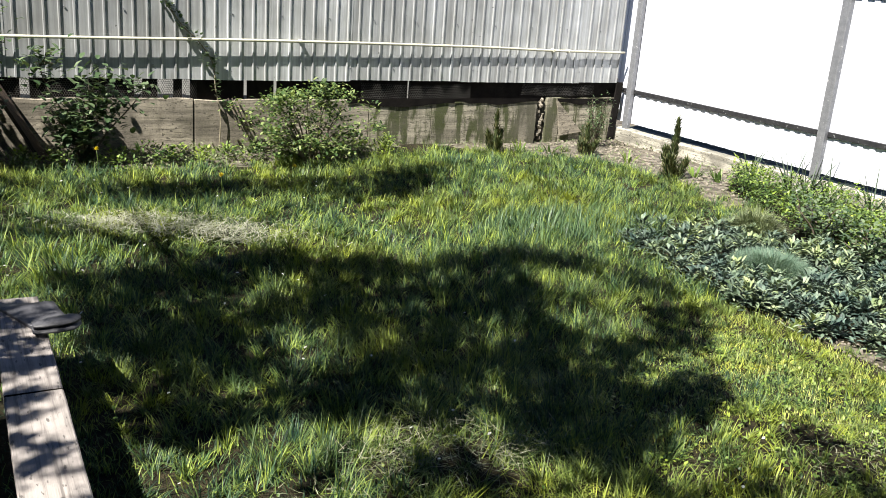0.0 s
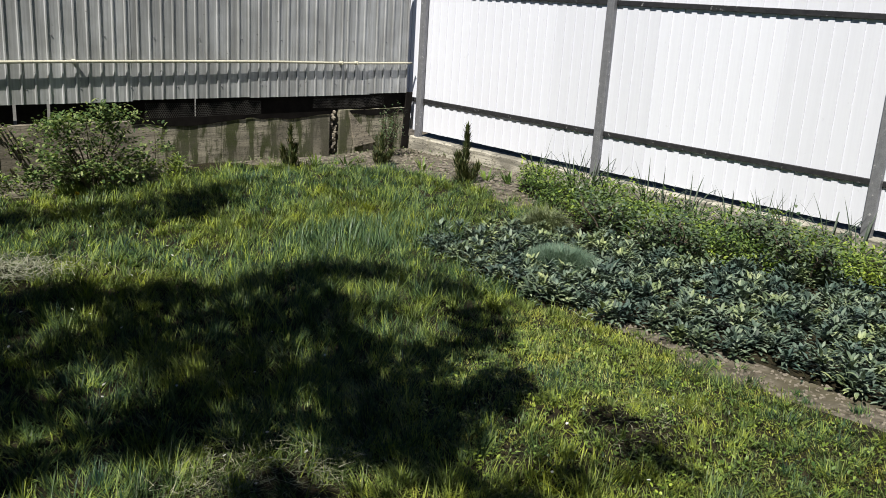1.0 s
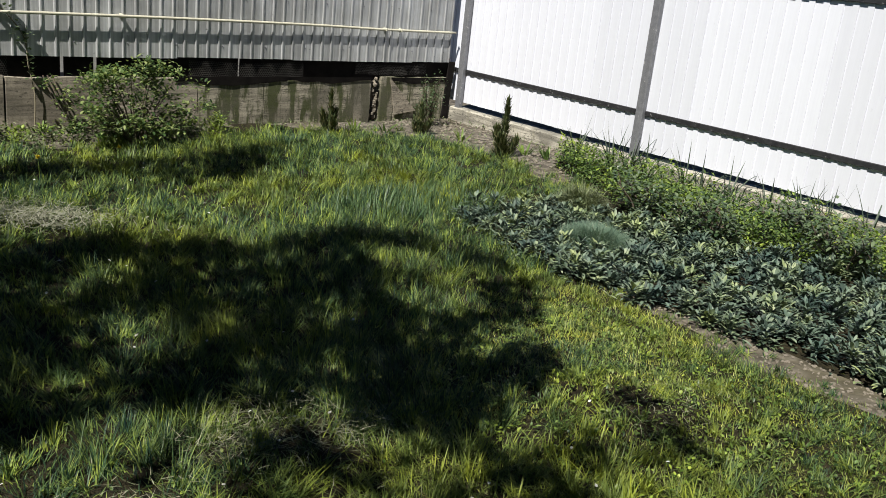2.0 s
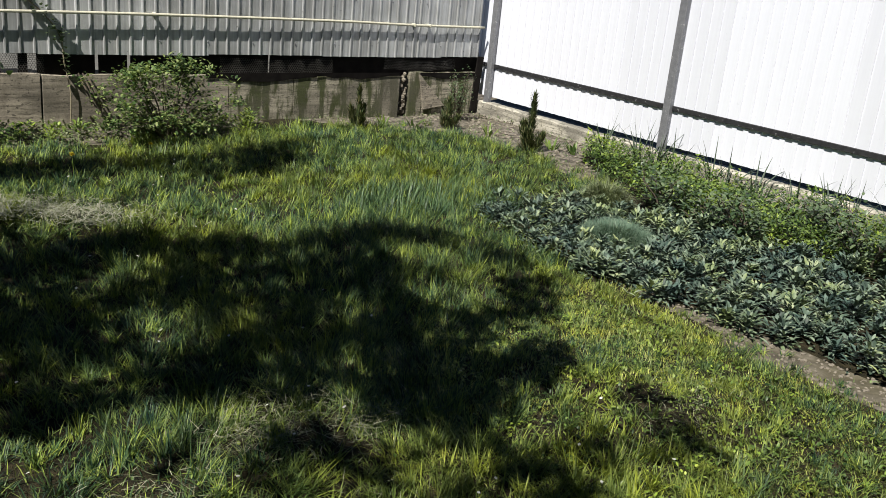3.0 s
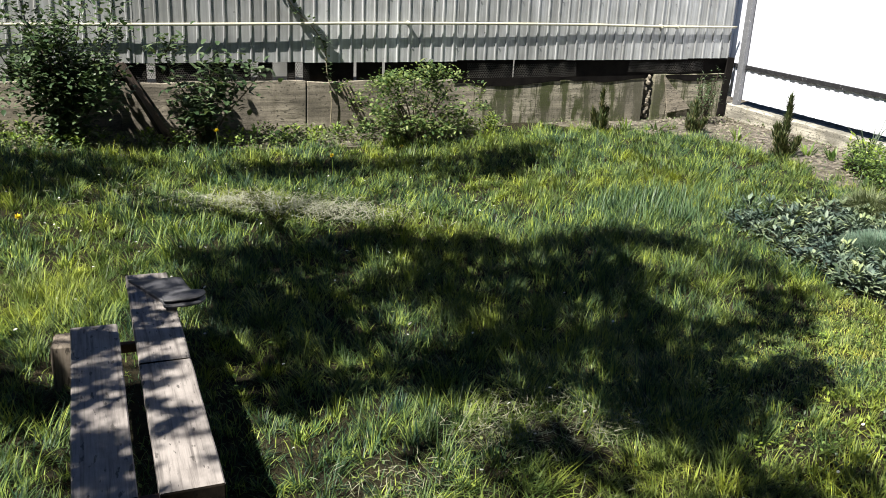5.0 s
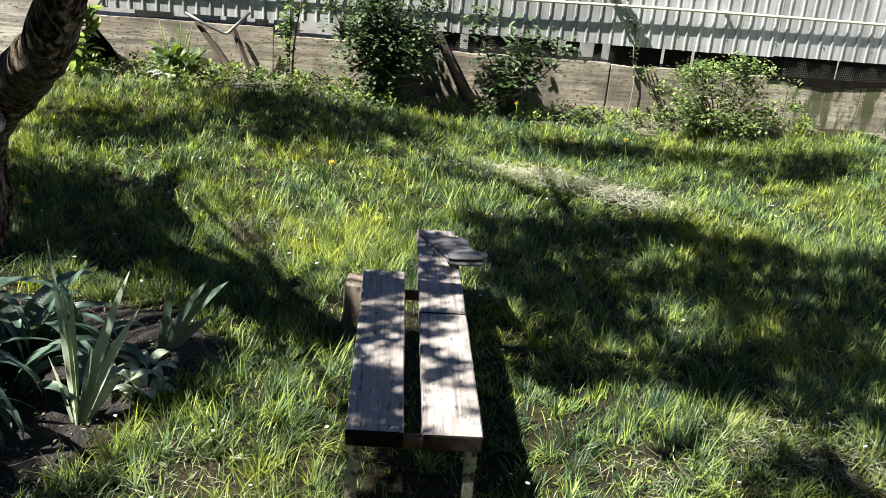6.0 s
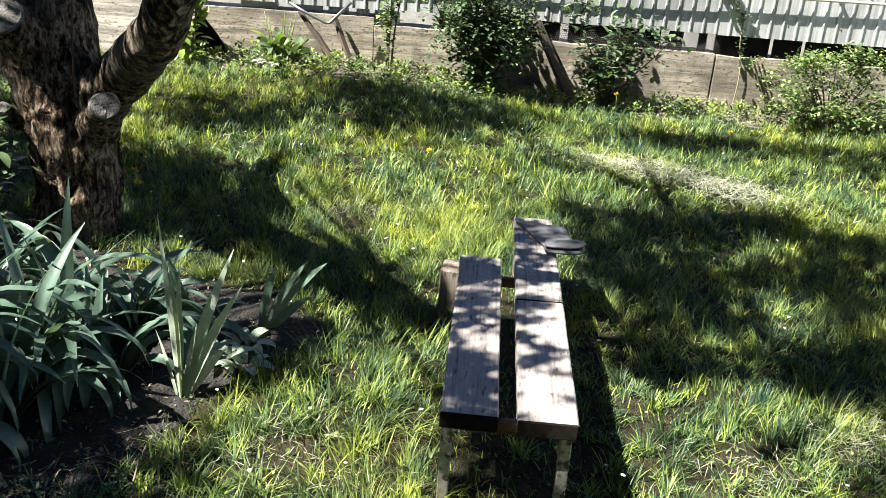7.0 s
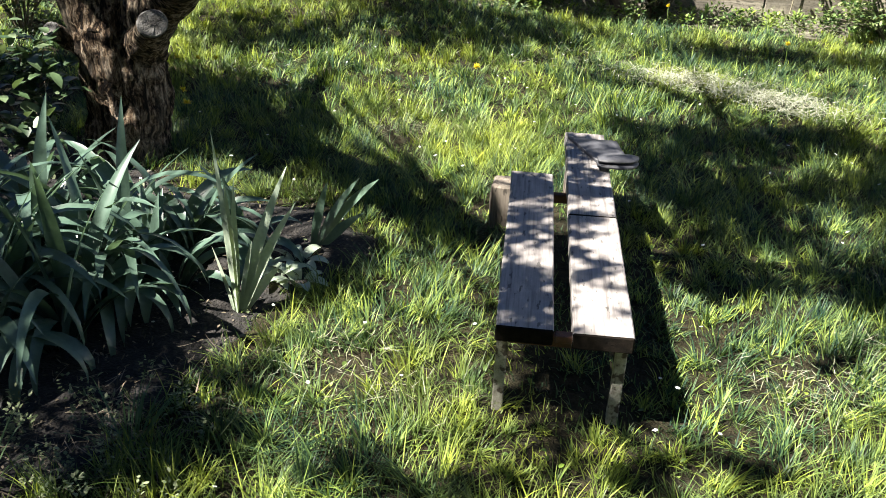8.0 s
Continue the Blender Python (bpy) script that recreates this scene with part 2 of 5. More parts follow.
BUSH = leaf_material("bush_leaf", [(0.035, 0.075, 0.025), (0.08, 0.14, 0.045), (0.20, 0.27, 0.09), (0.34, 0.40, 0.17)], 0.45, 0.35, spec=0.3)
DARKLEAF = leaf_material("dark_bush_leaf", [(0.035, 0.07, 0.03), (0.075, 0.125, 0.055), (0.17, 0.225, 0.12)], 0.4, 0.25, spec=0.5)
THUJA = leaf_material("thuja_spray", [(0.025, 0.042, 0.015), (0.06, 0.085, 0.03), (0.12, 0.145, 0.055), (0.17, 0.15, 0.075)], 0.65, 0.15)
CROWN = leaf_material("tree_leaf", [(0.04, 0.075, 0.03), (0.07, 0.12, 0.045)], 0.5, 0.06)
MOUND = leaf_material("fine_bluegreen_leaf", [(0.10, 0.18, 0.13), (0.17, 0.26, 0.19), (0.25, 0.33, 0.25)], 0.6, 0.3)
GREYLEAF = leaf_material("greyish_groundcover_leaf", [(0.08, 0.11, 0.05), (0.18, 0.22, 0.11), (0.3, 0.33, 0.2)], 0.6, 0.25)
YELLOW = leaf_material("yellow_petal", [(0.75, 0.58, 0.02), (0.8, 0.66, 0.05)], 0.6, 0.2)
PETAL = leaf_material("white_petal", [(0.8, 0.8, 0.76), (0.75, 0.74, 0.7)], 0.6, 0.2)
CONCRETE = concrete_material("stained_concrete", (0.37, 0.328, 0.264), (0.085, 0.072, 0.048))
MOSSY = concrete_material("mossy_damp_concrete", (0.36, 0.33, 0.26), (0.045, 0.056, 0.014), (0.44, 0.54), 0.95)
CURB = concrete_material("pale_kerb_concrete", (0.5, 0.47, 0.40), (0.26, 0.24, 0.16))
PLASTER = concrete_material("pale_plaster", (0.42, 0.39, 0.34), (0.3, 0.27, 0.23))
ZINC = sheet_material("weathered_zinc_sheet", (0.59, 0.61, 0.63), (0.30, 0.305, 0.30), 0.75, 0.42, 0.3)
WHITE = sheet_material("white_painted_sheet", (0.67, 0.69, 0.765), (0.62, 0.64, 0.71), 0.10, 0.4, 0.0)
STEEL = plain("grey_painted_steel", (0.19, 0.195, 0.215), (0.24, 0.245, 0.265), 0.5, 25, 0.3, bumps=0.1, extra=((0.45, 0.45, 0.46), 30, 0.64, (1, 1, 1)))
RAILPAINT = plain("dark_grey_rail_paint", (0.022, 0.022, 0.026), (0.04, 0.04, 0.044), 0.5, 25, 0.2, bumps=0.1, extra=((0.3, 0.3, 0.31), 30, 0.66, (1, 1, 1)))
PIPE = plain("cream_painted_pipe", (0.62, 0.60, 0.48), (0.52, 0.50, 0.40), 0.5, 20, 0.0, bumps=0.2)
PLANK = wood_material("weathered_bench_wood", (0.31, 0.28, 0.265), (0.155, 0.138, 0.13))
ENDGRAIN = plain("dark_end_grain", (0.016, 0.012, 0.009), (0.004, 0.0035, 0.003), 0.95, 40, bumps=0.6, spec=0.1)
OLDWOOD = wood_material("old_grey_wood", (0.21, 0.175, 0.14), (0.07, 0.055, 0.045), axis="Z")
DARKWOOD = wood_material("dark_rotten_wood", (0.085, 0.06, 0.045), (0.03, 0.022, 0.018), axis="Z")
RUST = plain("rusty_steel", (0.16, 0.07, 0.04), (0.09, 0.05, 0.04), 0.85, 40, 0.2, bumps=0.6)
FLAKE = plain("flaking_paint_leg", (0.50, 0.47, 0.42), (0.32, 0.29, 0.25), 0.8, 45, 0.0, bumps=0.8, extra=((0.08, 0.06, 0.05), 38, 0.53))
BARK = bark_material()
VINEBARK = plain("pale_vine_bark", (0.32, 0.28, 0.2), (0.2, 0.17, 0.12), 0.9, 30)
TWIG = plain("twig_bark", (0.15, 0.12, 0.09), (0.08, 0.065, 0.05), 0.9, 30)
CLOD = plain("soil_clod", (0.25, 0.22, 0.18), (0.15, 0.13, 0.105), 0.95, 20, bumps=0.8)
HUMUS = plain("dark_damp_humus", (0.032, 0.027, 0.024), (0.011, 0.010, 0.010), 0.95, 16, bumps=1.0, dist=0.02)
CUTWOOD = plain("bleached_cut_wood", (0.20, 0.192, 0.183), (0.085, 0.078, 0.072), 0.8, 28, bumps=1.0, dist=0.01)
TARP = plain("dark_rubbery_cloth", (0.05, 0.05, 0.058), (0.085, 0.085, 0.095), 0.5, 18, bumps=0.4)
# Near-black board colour with shade put into it, for slot and leaning board.
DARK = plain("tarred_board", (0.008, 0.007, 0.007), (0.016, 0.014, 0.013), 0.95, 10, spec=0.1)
NET = plain("grey_netting", (0.10, 0.095, 0.088), (0.02, 0.018, 0.016), 0.8, 7)
LIGHTBOX = plain("pale_debris", (0.46, 0.46, 0.45), (0.34, 0.34, 0.33), 0.8, 15)
BLUEGREY = plain("bluegrey_plastic", (0.16, 0.19, 0.26), (0.22, 0.25, 0.31), 0.6, 15)
CHROME = plain("dull_bright_tube", (0.30, 0.30, 0.31), (0.20, 0.20, 0.21), 0.35, 30, 0.8, bumps=0.15)


# ---- mesh helpers ----
def part(name, bm, mat, parent=None, label=""):
    """Link a bmesh (or a mesh) as one object under a thing."""
    if isinstance(bm, bmesh.types.BMesh):
        me = bpy.data.meshes.new(name)
        bm.to_mesh(me)
        bm.free()
    else:
        me = bm
    if mat and not me.materials:
        me.materials.append(mat)
    ob = new(name, me)
    if parent:
        ob.parent = parent
    if label:
        ob["label"] = label
    return ob


def empty(name, x, y, z, turn=0):
    ob = new(name)
    ob.empty_display_size = 0.1
    ob.matrix_world = pose(x, y, z, 0, 0, turn)
    return ob


def block(bm, c, s, rot=(0, 0, 0), bevel=0.004):
    made = bmesh.ops.create_cube(bm, size=1, matrix=pose(*c, *rot) @ Matrix.Diagonal((*s, 1)))
    if bevel:
        edges = list({e for v in made["verts"] for e in v.link_edges})
        bmesh.ops.bevel(bm, geom=edges, offset=bevel, segments=1, affect="EDGES")
    return bm


def block_mesh(c, s, rot=(0, 0, 0), bevel=0.004):
    return block(bmesh.new(), c, s, rot, bevel)


def tube(bm, pts, radii, sides=8, lumps=0.0, cap=True, seed=0):
    """A tapered, slightly lumpy limb through the points."""
    pts = [Vector(p) for p in pts]
    rings = []
    ref = Vector((0.3, 1, 0.2))
    for i, p in enumerate(pts):
        d = (pts[min(i + 1, len(pts) - 1)] - pts[max(i - 1, 0)]).normalized()
        u = d.cross(ref).normalized()
        v = d.cross(u)
        ring = []
        for k in range(sides):
            a = 2 * math.pi * k / sides
            w = u * math.cos(a) + v * math.sin(a)
            q = p + w * radii[i]
            if lumps:
                q += w * radii[i] * lumps * noise.noise(q * 7 + Vector((seed, 0, 0))) + w * radii[i] * lumps * 0.6 * noise.noise(q * 22)
            ring.append(bm.verts.new(q))
        rings.append(ring)
    for a, b in zip(rings, rings[1:]):
        for k in range(sides):
            f = bm.faces.new((a[k], a[(k + 1) % sides], b[(k + 1) % sides], b[k]))
            f.smooth = True
    if cap:
        bm.faces.new(rings[0][::-1])
        bm.faces.new(rings[-1])
    return bm


def smooth_path(pts, radii, n):
    """Catmull-Rom through the points, n steps a span."""
    out, rad = [], []
    P = [Vector(p) for p in pts]
    for i in range(len(P) - 1):
        a, b, c, d = P[max(i - 1, 0)], P[i], P[i + 1], P[min(i + 2, len(P) - 1)]
        for k in range(n):
            t = k / n
            out.append(0.5 * ((2 * b) + (c - a) * t + (2 * a - 5 * b + 4 * c - d) * t * t + (3 * b - a - 3 * c + d) * t ** 3))
            rad.append(radii[i] + (radii[i + 1] - radii[i]) * t)
    out.append(P[-1])
    rad.append(radii[-1])
    return out, rad


def ribbons(name, base, az, lean, curl, length, width, segs=3, shape="grass", fold=0.0, twist=None, roll=0.0):
    """Many leaf blades in one mesh: base (n,3), azimuth, first lean from upright and further bend (radians), length, width."""
    base = np.asarray(base, float).reshape(-1, 3)
    n = len(base)
    az, lean, curl, length, width = (np.broadcast_to(np.asarray(v, float), (n,)) for v in (az, lean, curl, length, width))
    ca, sa = np.cos(az), np.sin(az)
    side = np.stack([-sa, ca, np.zeros(n)], 1)
    if twist is not None:
        tw = np.broadcast_to(np.asarray(twist, float), (n,))
    cols = 3 if fold else 2
    centre = base.copy()
    rows = []
    for k in range(segs + 1):
        s = k / segs
        ang = lean + curl * s
        d = np.stack([np.sin(ang) * ca, np.sin(ang) * sa, np.cos(ang)], 1)
        nrm = np.stack([-np.cos(ang) * ca, -np.cos(ang) * sa, np.sin(ang)], 1)
        if k:
            centre = centre + d * (length / segs)[:, None]
        if shape == "grass":
            w = 1 - 0.92 * s ** 1.6
        elif shape == "iris":
            w = min(1, 0.55 + 1.2 * s) * (1 - max(0, (s - 0.45) / 0.55) ** 1.7 * 0.97)
        else:
            w = 0.12 + 0.95 * math.sin(math.pi * min(0.97, 0.08 + 0.9 * s)) ** 0.8 if k < segs else 0.05
        sv = side
        if twist is not None:
            a = roll + tw * s
            sv = side * np.cos(a)[:, None] + nrm * np.sin(a)[:, None]
        half = sv * (width * w / 2)[:, None]
        if cols == 3:
            lift = nrm * (width * w * fold)[:, None]
            rows += [centre - half + lift, centre, centre + half + lift]
        else:
            rows += [centre - half, centre + half]
    verts = np.stack(rows, 1).reshape(-1, 3)
    per = cols * (segs + 1)
    quads = []
    for k in range(segs):
        for c in range(cols - 1):
            i = k * cols + c
            quads.append((i, i + 1, i + 1 + cols, i + cols))
    quads = (np.array(quads)[None] + (np.arange(n) * per)[:, None, None]).reshape(-1, 4)
    me = bpy.data.meshes.new(name)
    me.vertices.add(len(verts))
    me.vertices.foreach_set("co", verts.astype(np.float32).ravel())
    me.loops.add(quads.size)
    me.loops.foreach_set("vertex_index", quads.astype(np.int32).ravel())
    me.polygons.add(len(quads))
    me.polygons.foreach_set("loop_start", (np.arange(len(quads)) * 4).astype(np.int32))
    me.polygons.foreach_set("use_smooth", np.ones(len(quads), bool))
    me.update(calc_edges=True)
    return me


rng = np.random.default_rng(7)


def uni(a, b, n):
    return rng.uniform(a, b, n)


def step(a, b, v):
    t = np.clip((np.asarray(v, float) - a) / (b - a), 0, 1)
    return t * t * (3 - 2 * t)


def ground_z(x, y):
    """Height of the garden ground."""
    x, y = np.asarray(x, float), np.asarray(y, float)
    rise = 0.15 * step(-5.6, -7.8, x) * step(-3.2, -0.6, y)
    lumps = 0.016 * np.sin(1.7 * x + 0.6 * y) * np.cos(1.3 * y - 0.4 * x) + 0.010 * np.sin(4.1 * x + 1.2) * np.sin(3.7 * y) + 0.006 * np.sin(9.3 * x - 4 * y) * np.sin(8.1 * y + 2.2 * x)
    near = step(60, 20, np.hypot(x + 5, y + 4))
    return rise * step(3, 0.5, y) + lumps * near


def gz(x, y):
    return float(ground_z(x, y))


def inside(poly, x, y):
    hit = np.zeros(len(x), bool)
    n = len(poly)
    for i in range(n):
        (x1, y1), (x2, y2) = poly[i], poly[(i + 1) % n]
        cross = ((y1 > y) != (y2 > y)) & (x < (x2 - x1) * (y - y1) / (y2 - y1 + 1e-12) + x1)
        hit ^= cross
    return hit


# ---- plan of the planted and bare areas ----
BED = [(-2.75, -3.35), (-2.3, -3.15), (-1.7, -3.3), (-1.35, -3.9), (-1.45, -4.6), (-1.1, -5.3), (-0.9, -6.2), (-0.9, -7.4), (-2.45, -7.4), (-2.62, -6.3), (-2.72, -5.5), (-2.9, -4.6)]
STRIP = [(-2.74, -4.4), (-2.62, -5.4), (-2.5, -7.5), (-2.86, -7.5), (-2.90, -6.3), (-2.84, -5.2)]
GREENS = [(-0.20, -1.95), (-0.20, -8), (-1.0, -8), (-1.05, -5.6), (-1.35, -4.9), (-1.3, -4.2), (-1.25, -3.6), (-0.95, -2.9), (-0.7, -2.3)]
CORNER = [(-2.3, 0.0), (-2.1, -0.42), (-1.6, -0.52), (-1.05, -0.85), (-0.85, -1.35), (-0.95, -2.05), (-1.2, -2.75), (-0.88, -2.8), (-0.62, -2.2), (0, -1.95), (0, 0)]
IRISBED = [(-9.8, -6.4), (-8.3, -6.4), (-7.75, -6.1), (-7.62, -5.7), (-7.47, -5.2), (-7.2, -4.85), (-7.15, -4.6), (-7.5, -4.35), (-8.1, -4.25), (-8.6, -3.75), (-9.8, -3.8)]
WALLFOOT = [(-9.3, 0), (-9.3, -0.75), (-8, -0.7), (-7.0, -0.75), (-6.0, -0.62), (-4.5, -0.55), (-3.0, -0.6), (-2.7, 0)]


# ---- ground ----
def ground_sheet():
    inner_x = np.linspace(-13, 3, 161)
    inner_y = np.linspace(-11, 2, 131)
    far = np.array([4, 8, 16, 40, 120, 500, 2500.0])
    xs = np.concatenate([inner_x[0] - far[::-1], inner_x, inner_x[-1] + far])
    ys = np.concatenate([inner_y[0] - far[::-1], inner_y, inner_y[-1] + far])
    X, Y = np.meshgrid(xs, ys)
    Z = ground_z(X, Y)
    nx, ny = len(xs), len(ys)
    idx = np.arange(nx * ny).reshape(ny, nx)
    q = np.stack([idx[:-1, :-1], idx[:-1, 1:], idx[1:, 1:], idx[1:, :-1]], -1).reshape(-1, 4)
    me = bpy.data.meshes.new("ground")
    me.from_pydata(np.stack([X, Y, Z], -1).reshape(-1, 3).tolist(), [], q.tolist())
    me.polygons.foreach_set("use_smooth", np.ones(len(q), bool))
    ob = part("ground", me, SOIL)
    me.materials.append(THATCH)
    mid = np.empty(len(q) * 3)
    me.polygons.foreach_get("center", mid)
    mx, my = mid[0::3], mid[1::3]
    bare = inside(CORNER, mx, my) | inside(STRIP, mx, my) | inside(WALLFOOT, mx, my) | (mx < -12) | (mx > 0) | (my < -8) | (my > 0)
    me.polygons.foreach_set("material_index", np.where(bare, 0, 1).astype(np.int32))
    return tagged(ob, "brown crumbly garden soil with thin thatch", "ground", kind="structure")


ground_sheet()


# ---- far fence on its concrete wall ----
def trapezoid(length, pitch, depth, z0, z1, rib=((0.0, 0), (0.48, 0), (0.62, 1), (0.86, 1)), thick=0.0015, bow=0.0):
    """A profiled steel sheet along +x, ribs towards -y."""
    bm = bmesh.new()
    xs = []
    n = int(math.ceil(length / pitch))
    for i in range(n):
        for f, d in rib:
            x = (i + f) * pitch
            if x <= length:
                xs.append((x, -d * depth))
    if xs[-1][0] < length - 0.001:
        xs.append((length, xs[-1][1]))
    levels = [z0, z0 + (z1 - z0) * 0.33, z0 + (z1 - z0) * 0.66, z1]
    shells = []
    for back in (0.0, thick):
        grid = []
        for z in levels:
            grid.append([bm.verts.new((x, y + back + bow * math.sin(x * 2.1) * (z - z0), z + (0.004 * noise.noise(Vector((x * 3, 0, 5))) if z == z0 else 0))) for x, y in xs])
        for a, b in zip(grid, grid[1:]):
            for k in range(len(xs) - 1):
                f = (a[k], a[k + 1], b[k + 1], b[k])
                bm.faces.new(f if not back else f[::-1])
        shells.append(grid)
    (f, g) = shells
    for k in range(len(xs) - 1):
        bm.faces.new((f[0][k + 1], f[0][k], g[0][k], g[0][k + 1]))
        bm.faces.new((f[-1][k], f[-1][k + 1], g[-1][k + 1], g[-1][k]))
    for r in range(3):
        bm.faces.new((f[r][0], f[r + 1][0], g[r + 1][0], g[r][0]))
        bm.faces.new((f[r + 1][-1], f[r][-1], g[r][-1], g[r + 1][-1]))
    return bm


PITCH = 0.1092


def far_fence():
    fence = tagged(empty("corrugated_fence", -12, 0, 0), "weathered grey profiled steel fence above a concrete wall", "fence", kind="structure")
    edges = [-12.0, -10.35, -8.93, -7.51, -6.09, -4.67, -3.25, -2.05, -1.0, -0.62, -0.075]
    for i, (a, b) in enumerate(zip(edges, edges[1:])):
        bm = trapezoid(b - a + (0.03 if i < len(edges) - 2 else 0), PITCH, 0.011, 0.615 + 0.006 * math.sin(i * 2.3), 2.0, ((0.0, 0), (0.78, 0), (0.83, 1), (0.93, 1), (0.98, 0)), bow=0.003)
        ob = part("fence_sheet", bm, ZINC, fence)
        ob.location = (a + 12, -0.003 * (i % 2), 0)
    bm = bmesh.new()
    pts, rad = smooth_path([(0, -0.06, 0.90), (5.5, -0.06, 0.925), (8.0, -0.056, 0.955), (10.0, -0.046, 0.958), (11.0, -0.04, 0.945), (11.95, -0.04, 0.945)], [0.013] * 6, 6)
    tube(bm, pts, rad, 10)
    part("rail_pipe", bm, PIPE, fence, "cream painted horizontal pipe")
    for x, z in ((8.277, 0.957), (11.003, 0.945), (11.2, 0.944), (5.2, 0.925)):
        part("pipe_clamp", block_mesh((x, -0.03, z), (0.020, 0.06, 0.036), bevel=0.006), PIPE, fence)
    # screws
    screw = bmesh.new()
    bmesh.ops.create_cone(screw, cap_ends=True, segments=6, radius1=0.007, radius2=0.005, depth=0.006, matrix=pose(0, 0, 0, 90))
    me = bpy.data.meshes.new("screw")
    screw.to_mesh(me)
    screw.free()
    me.materials.append(STEEL)
    for i in range(40):
        s = part("screw", me, None, fence)
        s.location = (12 - 0.17 - i * PITCH * 2, -0.006, 1.16 if i % 2 else 0.73)
    return fence


far_fence()


def far_wall():
    wall = tagged(empty("concrete_wall", -12, 0, 0), "stained cast concrete plinth wall with cracks and board marks", "wall", kind="structure")
    spans = [(-12, -9.3, 0.55), (-9.298, -7.55, 0.545), (-7.545, -6.2, 0.48), (-6.198, -4.652, 0.455), (-4.638, -3.02, 0.44), (-3.014, -2.35, 0.42), (-2.346, -1.10, 0.43), (-0.97, -0.80, 0.455), (-0.79, -0.02, 0.45)]
    for a, b, top in spans:
        bm = bmesh.new()
        block(bm, ((a + b) / 2 + 12, 0.13, (top - 0.3) / 2), (b - a, 0.26, top + 0.3), bevel=0.003)
        bmesh.ops.subdivide_edges(bm, edges=[e for e in bm.edges if e.calc_length() > 0.3], cuts=8, use_grid_fill=True)
        for v in bm.verts:
            k = noise.noise(Vector((v.co.x * 5, v.co.z * 6, a)))
            v.co.y += 0.006 * k
            if v.co.z > top - 0.05:
                v.co.z += 0.014 * noise.noise(Vector((v.co.x * 4, 3, a)))
        part("wall_section", bm, CONCRETE if b < -2.9 else MOSSY, wall)
    # rubble joint between two sections
    bm = bmesh.new()
    for i in range(34):
        z = 0.02 + 0.43 * i / 34
        block(bm, (12 - 1.045 + random.uniform(-0.05, 0.05), 0.05 + random.uniform(-0.03, 0.02), z), [random.uniform(0.02, 0.045)] * 3, [random.uniform(0, 90) for _ in range(3)], 0.006)
    part("rubble_joint", bm, CONCRETE, wall, "loose rubble in a broken joint")
    return wall


far_wall()


def gap_boards():
    """What fills the slot between wall and sheet: shade-dark boards, netting, pale ground behind."""
    back = tagged(empty("slot_boarding", -12, 0, 0), "near-black boards for the shade of the slot under the fence, and netting", "boarding", kind="structure")
    # Near-black boards give the slot its shade by colour.
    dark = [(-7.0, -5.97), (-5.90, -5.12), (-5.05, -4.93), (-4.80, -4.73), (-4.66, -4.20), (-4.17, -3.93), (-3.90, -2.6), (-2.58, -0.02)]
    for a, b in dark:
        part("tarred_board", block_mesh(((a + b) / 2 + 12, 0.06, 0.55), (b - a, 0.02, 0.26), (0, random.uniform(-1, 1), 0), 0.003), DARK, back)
    # hexagonal netting strips
    for a, b, z0, z1 in ((-6.1, -4.6, 0.44, 0.64), (-3.1, -1.9, 0.415, 0.60), (-1.3, -0.35, 0.50, 0.60)):
        bm = bmesh.new()
        s = 0.011
        rows = int((z1 - z0) / (1.5 * s))
        cols = int((b - a) / (math.sqrt(3) * s))
        for r in range(rows):
            for c in range(cols):
                cx = (c + 0.5 * (r % 2)) * math.sqrt(3) * s
                cz = z0 + r * 1.5 * s
                sag = -0.02 * math.sin(math.pi * cx / (b - a)) ** 2
                for k in (0, 1, 2):
                    p = [Vector((a + 12 + cx + s * math.sin(math.pi / 3 * q), 0.02 + 0.01 * math.sin(cx * 30), cz + sag + s * math.cos(math.pi / 3 * q))) for q in (k, k + 1)]
                    d = (p[1] - p[0]).cross(Vector((0, 1, 0))).normalized() * 0.0016
                    bm.faces.new([bm.verts.new(v) for v in (p[0] - d, p[1] - d, p[1] + d, p[0] + d)])
        part("netting", bm, NET, back, "hexagonal wire netting")
    # Wavy near-black strips stand for shade and sagging mesh over the wall top.
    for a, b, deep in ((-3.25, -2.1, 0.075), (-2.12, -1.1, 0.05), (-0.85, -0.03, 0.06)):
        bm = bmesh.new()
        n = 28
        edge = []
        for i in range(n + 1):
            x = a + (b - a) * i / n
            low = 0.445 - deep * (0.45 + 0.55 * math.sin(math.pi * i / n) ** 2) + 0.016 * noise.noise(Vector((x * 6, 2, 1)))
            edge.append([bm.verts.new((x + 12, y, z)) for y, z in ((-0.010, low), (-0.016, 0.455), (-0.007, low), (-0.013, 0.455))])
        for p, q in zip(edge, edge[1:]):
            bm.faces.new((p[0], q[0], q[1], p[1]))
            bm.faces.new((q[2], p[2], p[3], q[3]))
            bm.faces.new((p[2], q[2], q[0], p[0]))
        part("tar_paper", bm, DARK, back, "near-black strip for the shade and sagging mesh on the wall top")
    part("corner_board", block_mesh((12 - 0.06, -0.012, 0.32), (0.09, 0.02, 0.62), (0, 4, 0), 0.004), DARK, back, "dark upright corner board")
    part("pale_backing", block_mesh((6, 0.7, 0.42), (12, 0.06, 0.9)), LIGHTBOX, back, "pale sunlit panel behind the slot")
    return back


gap_boards()


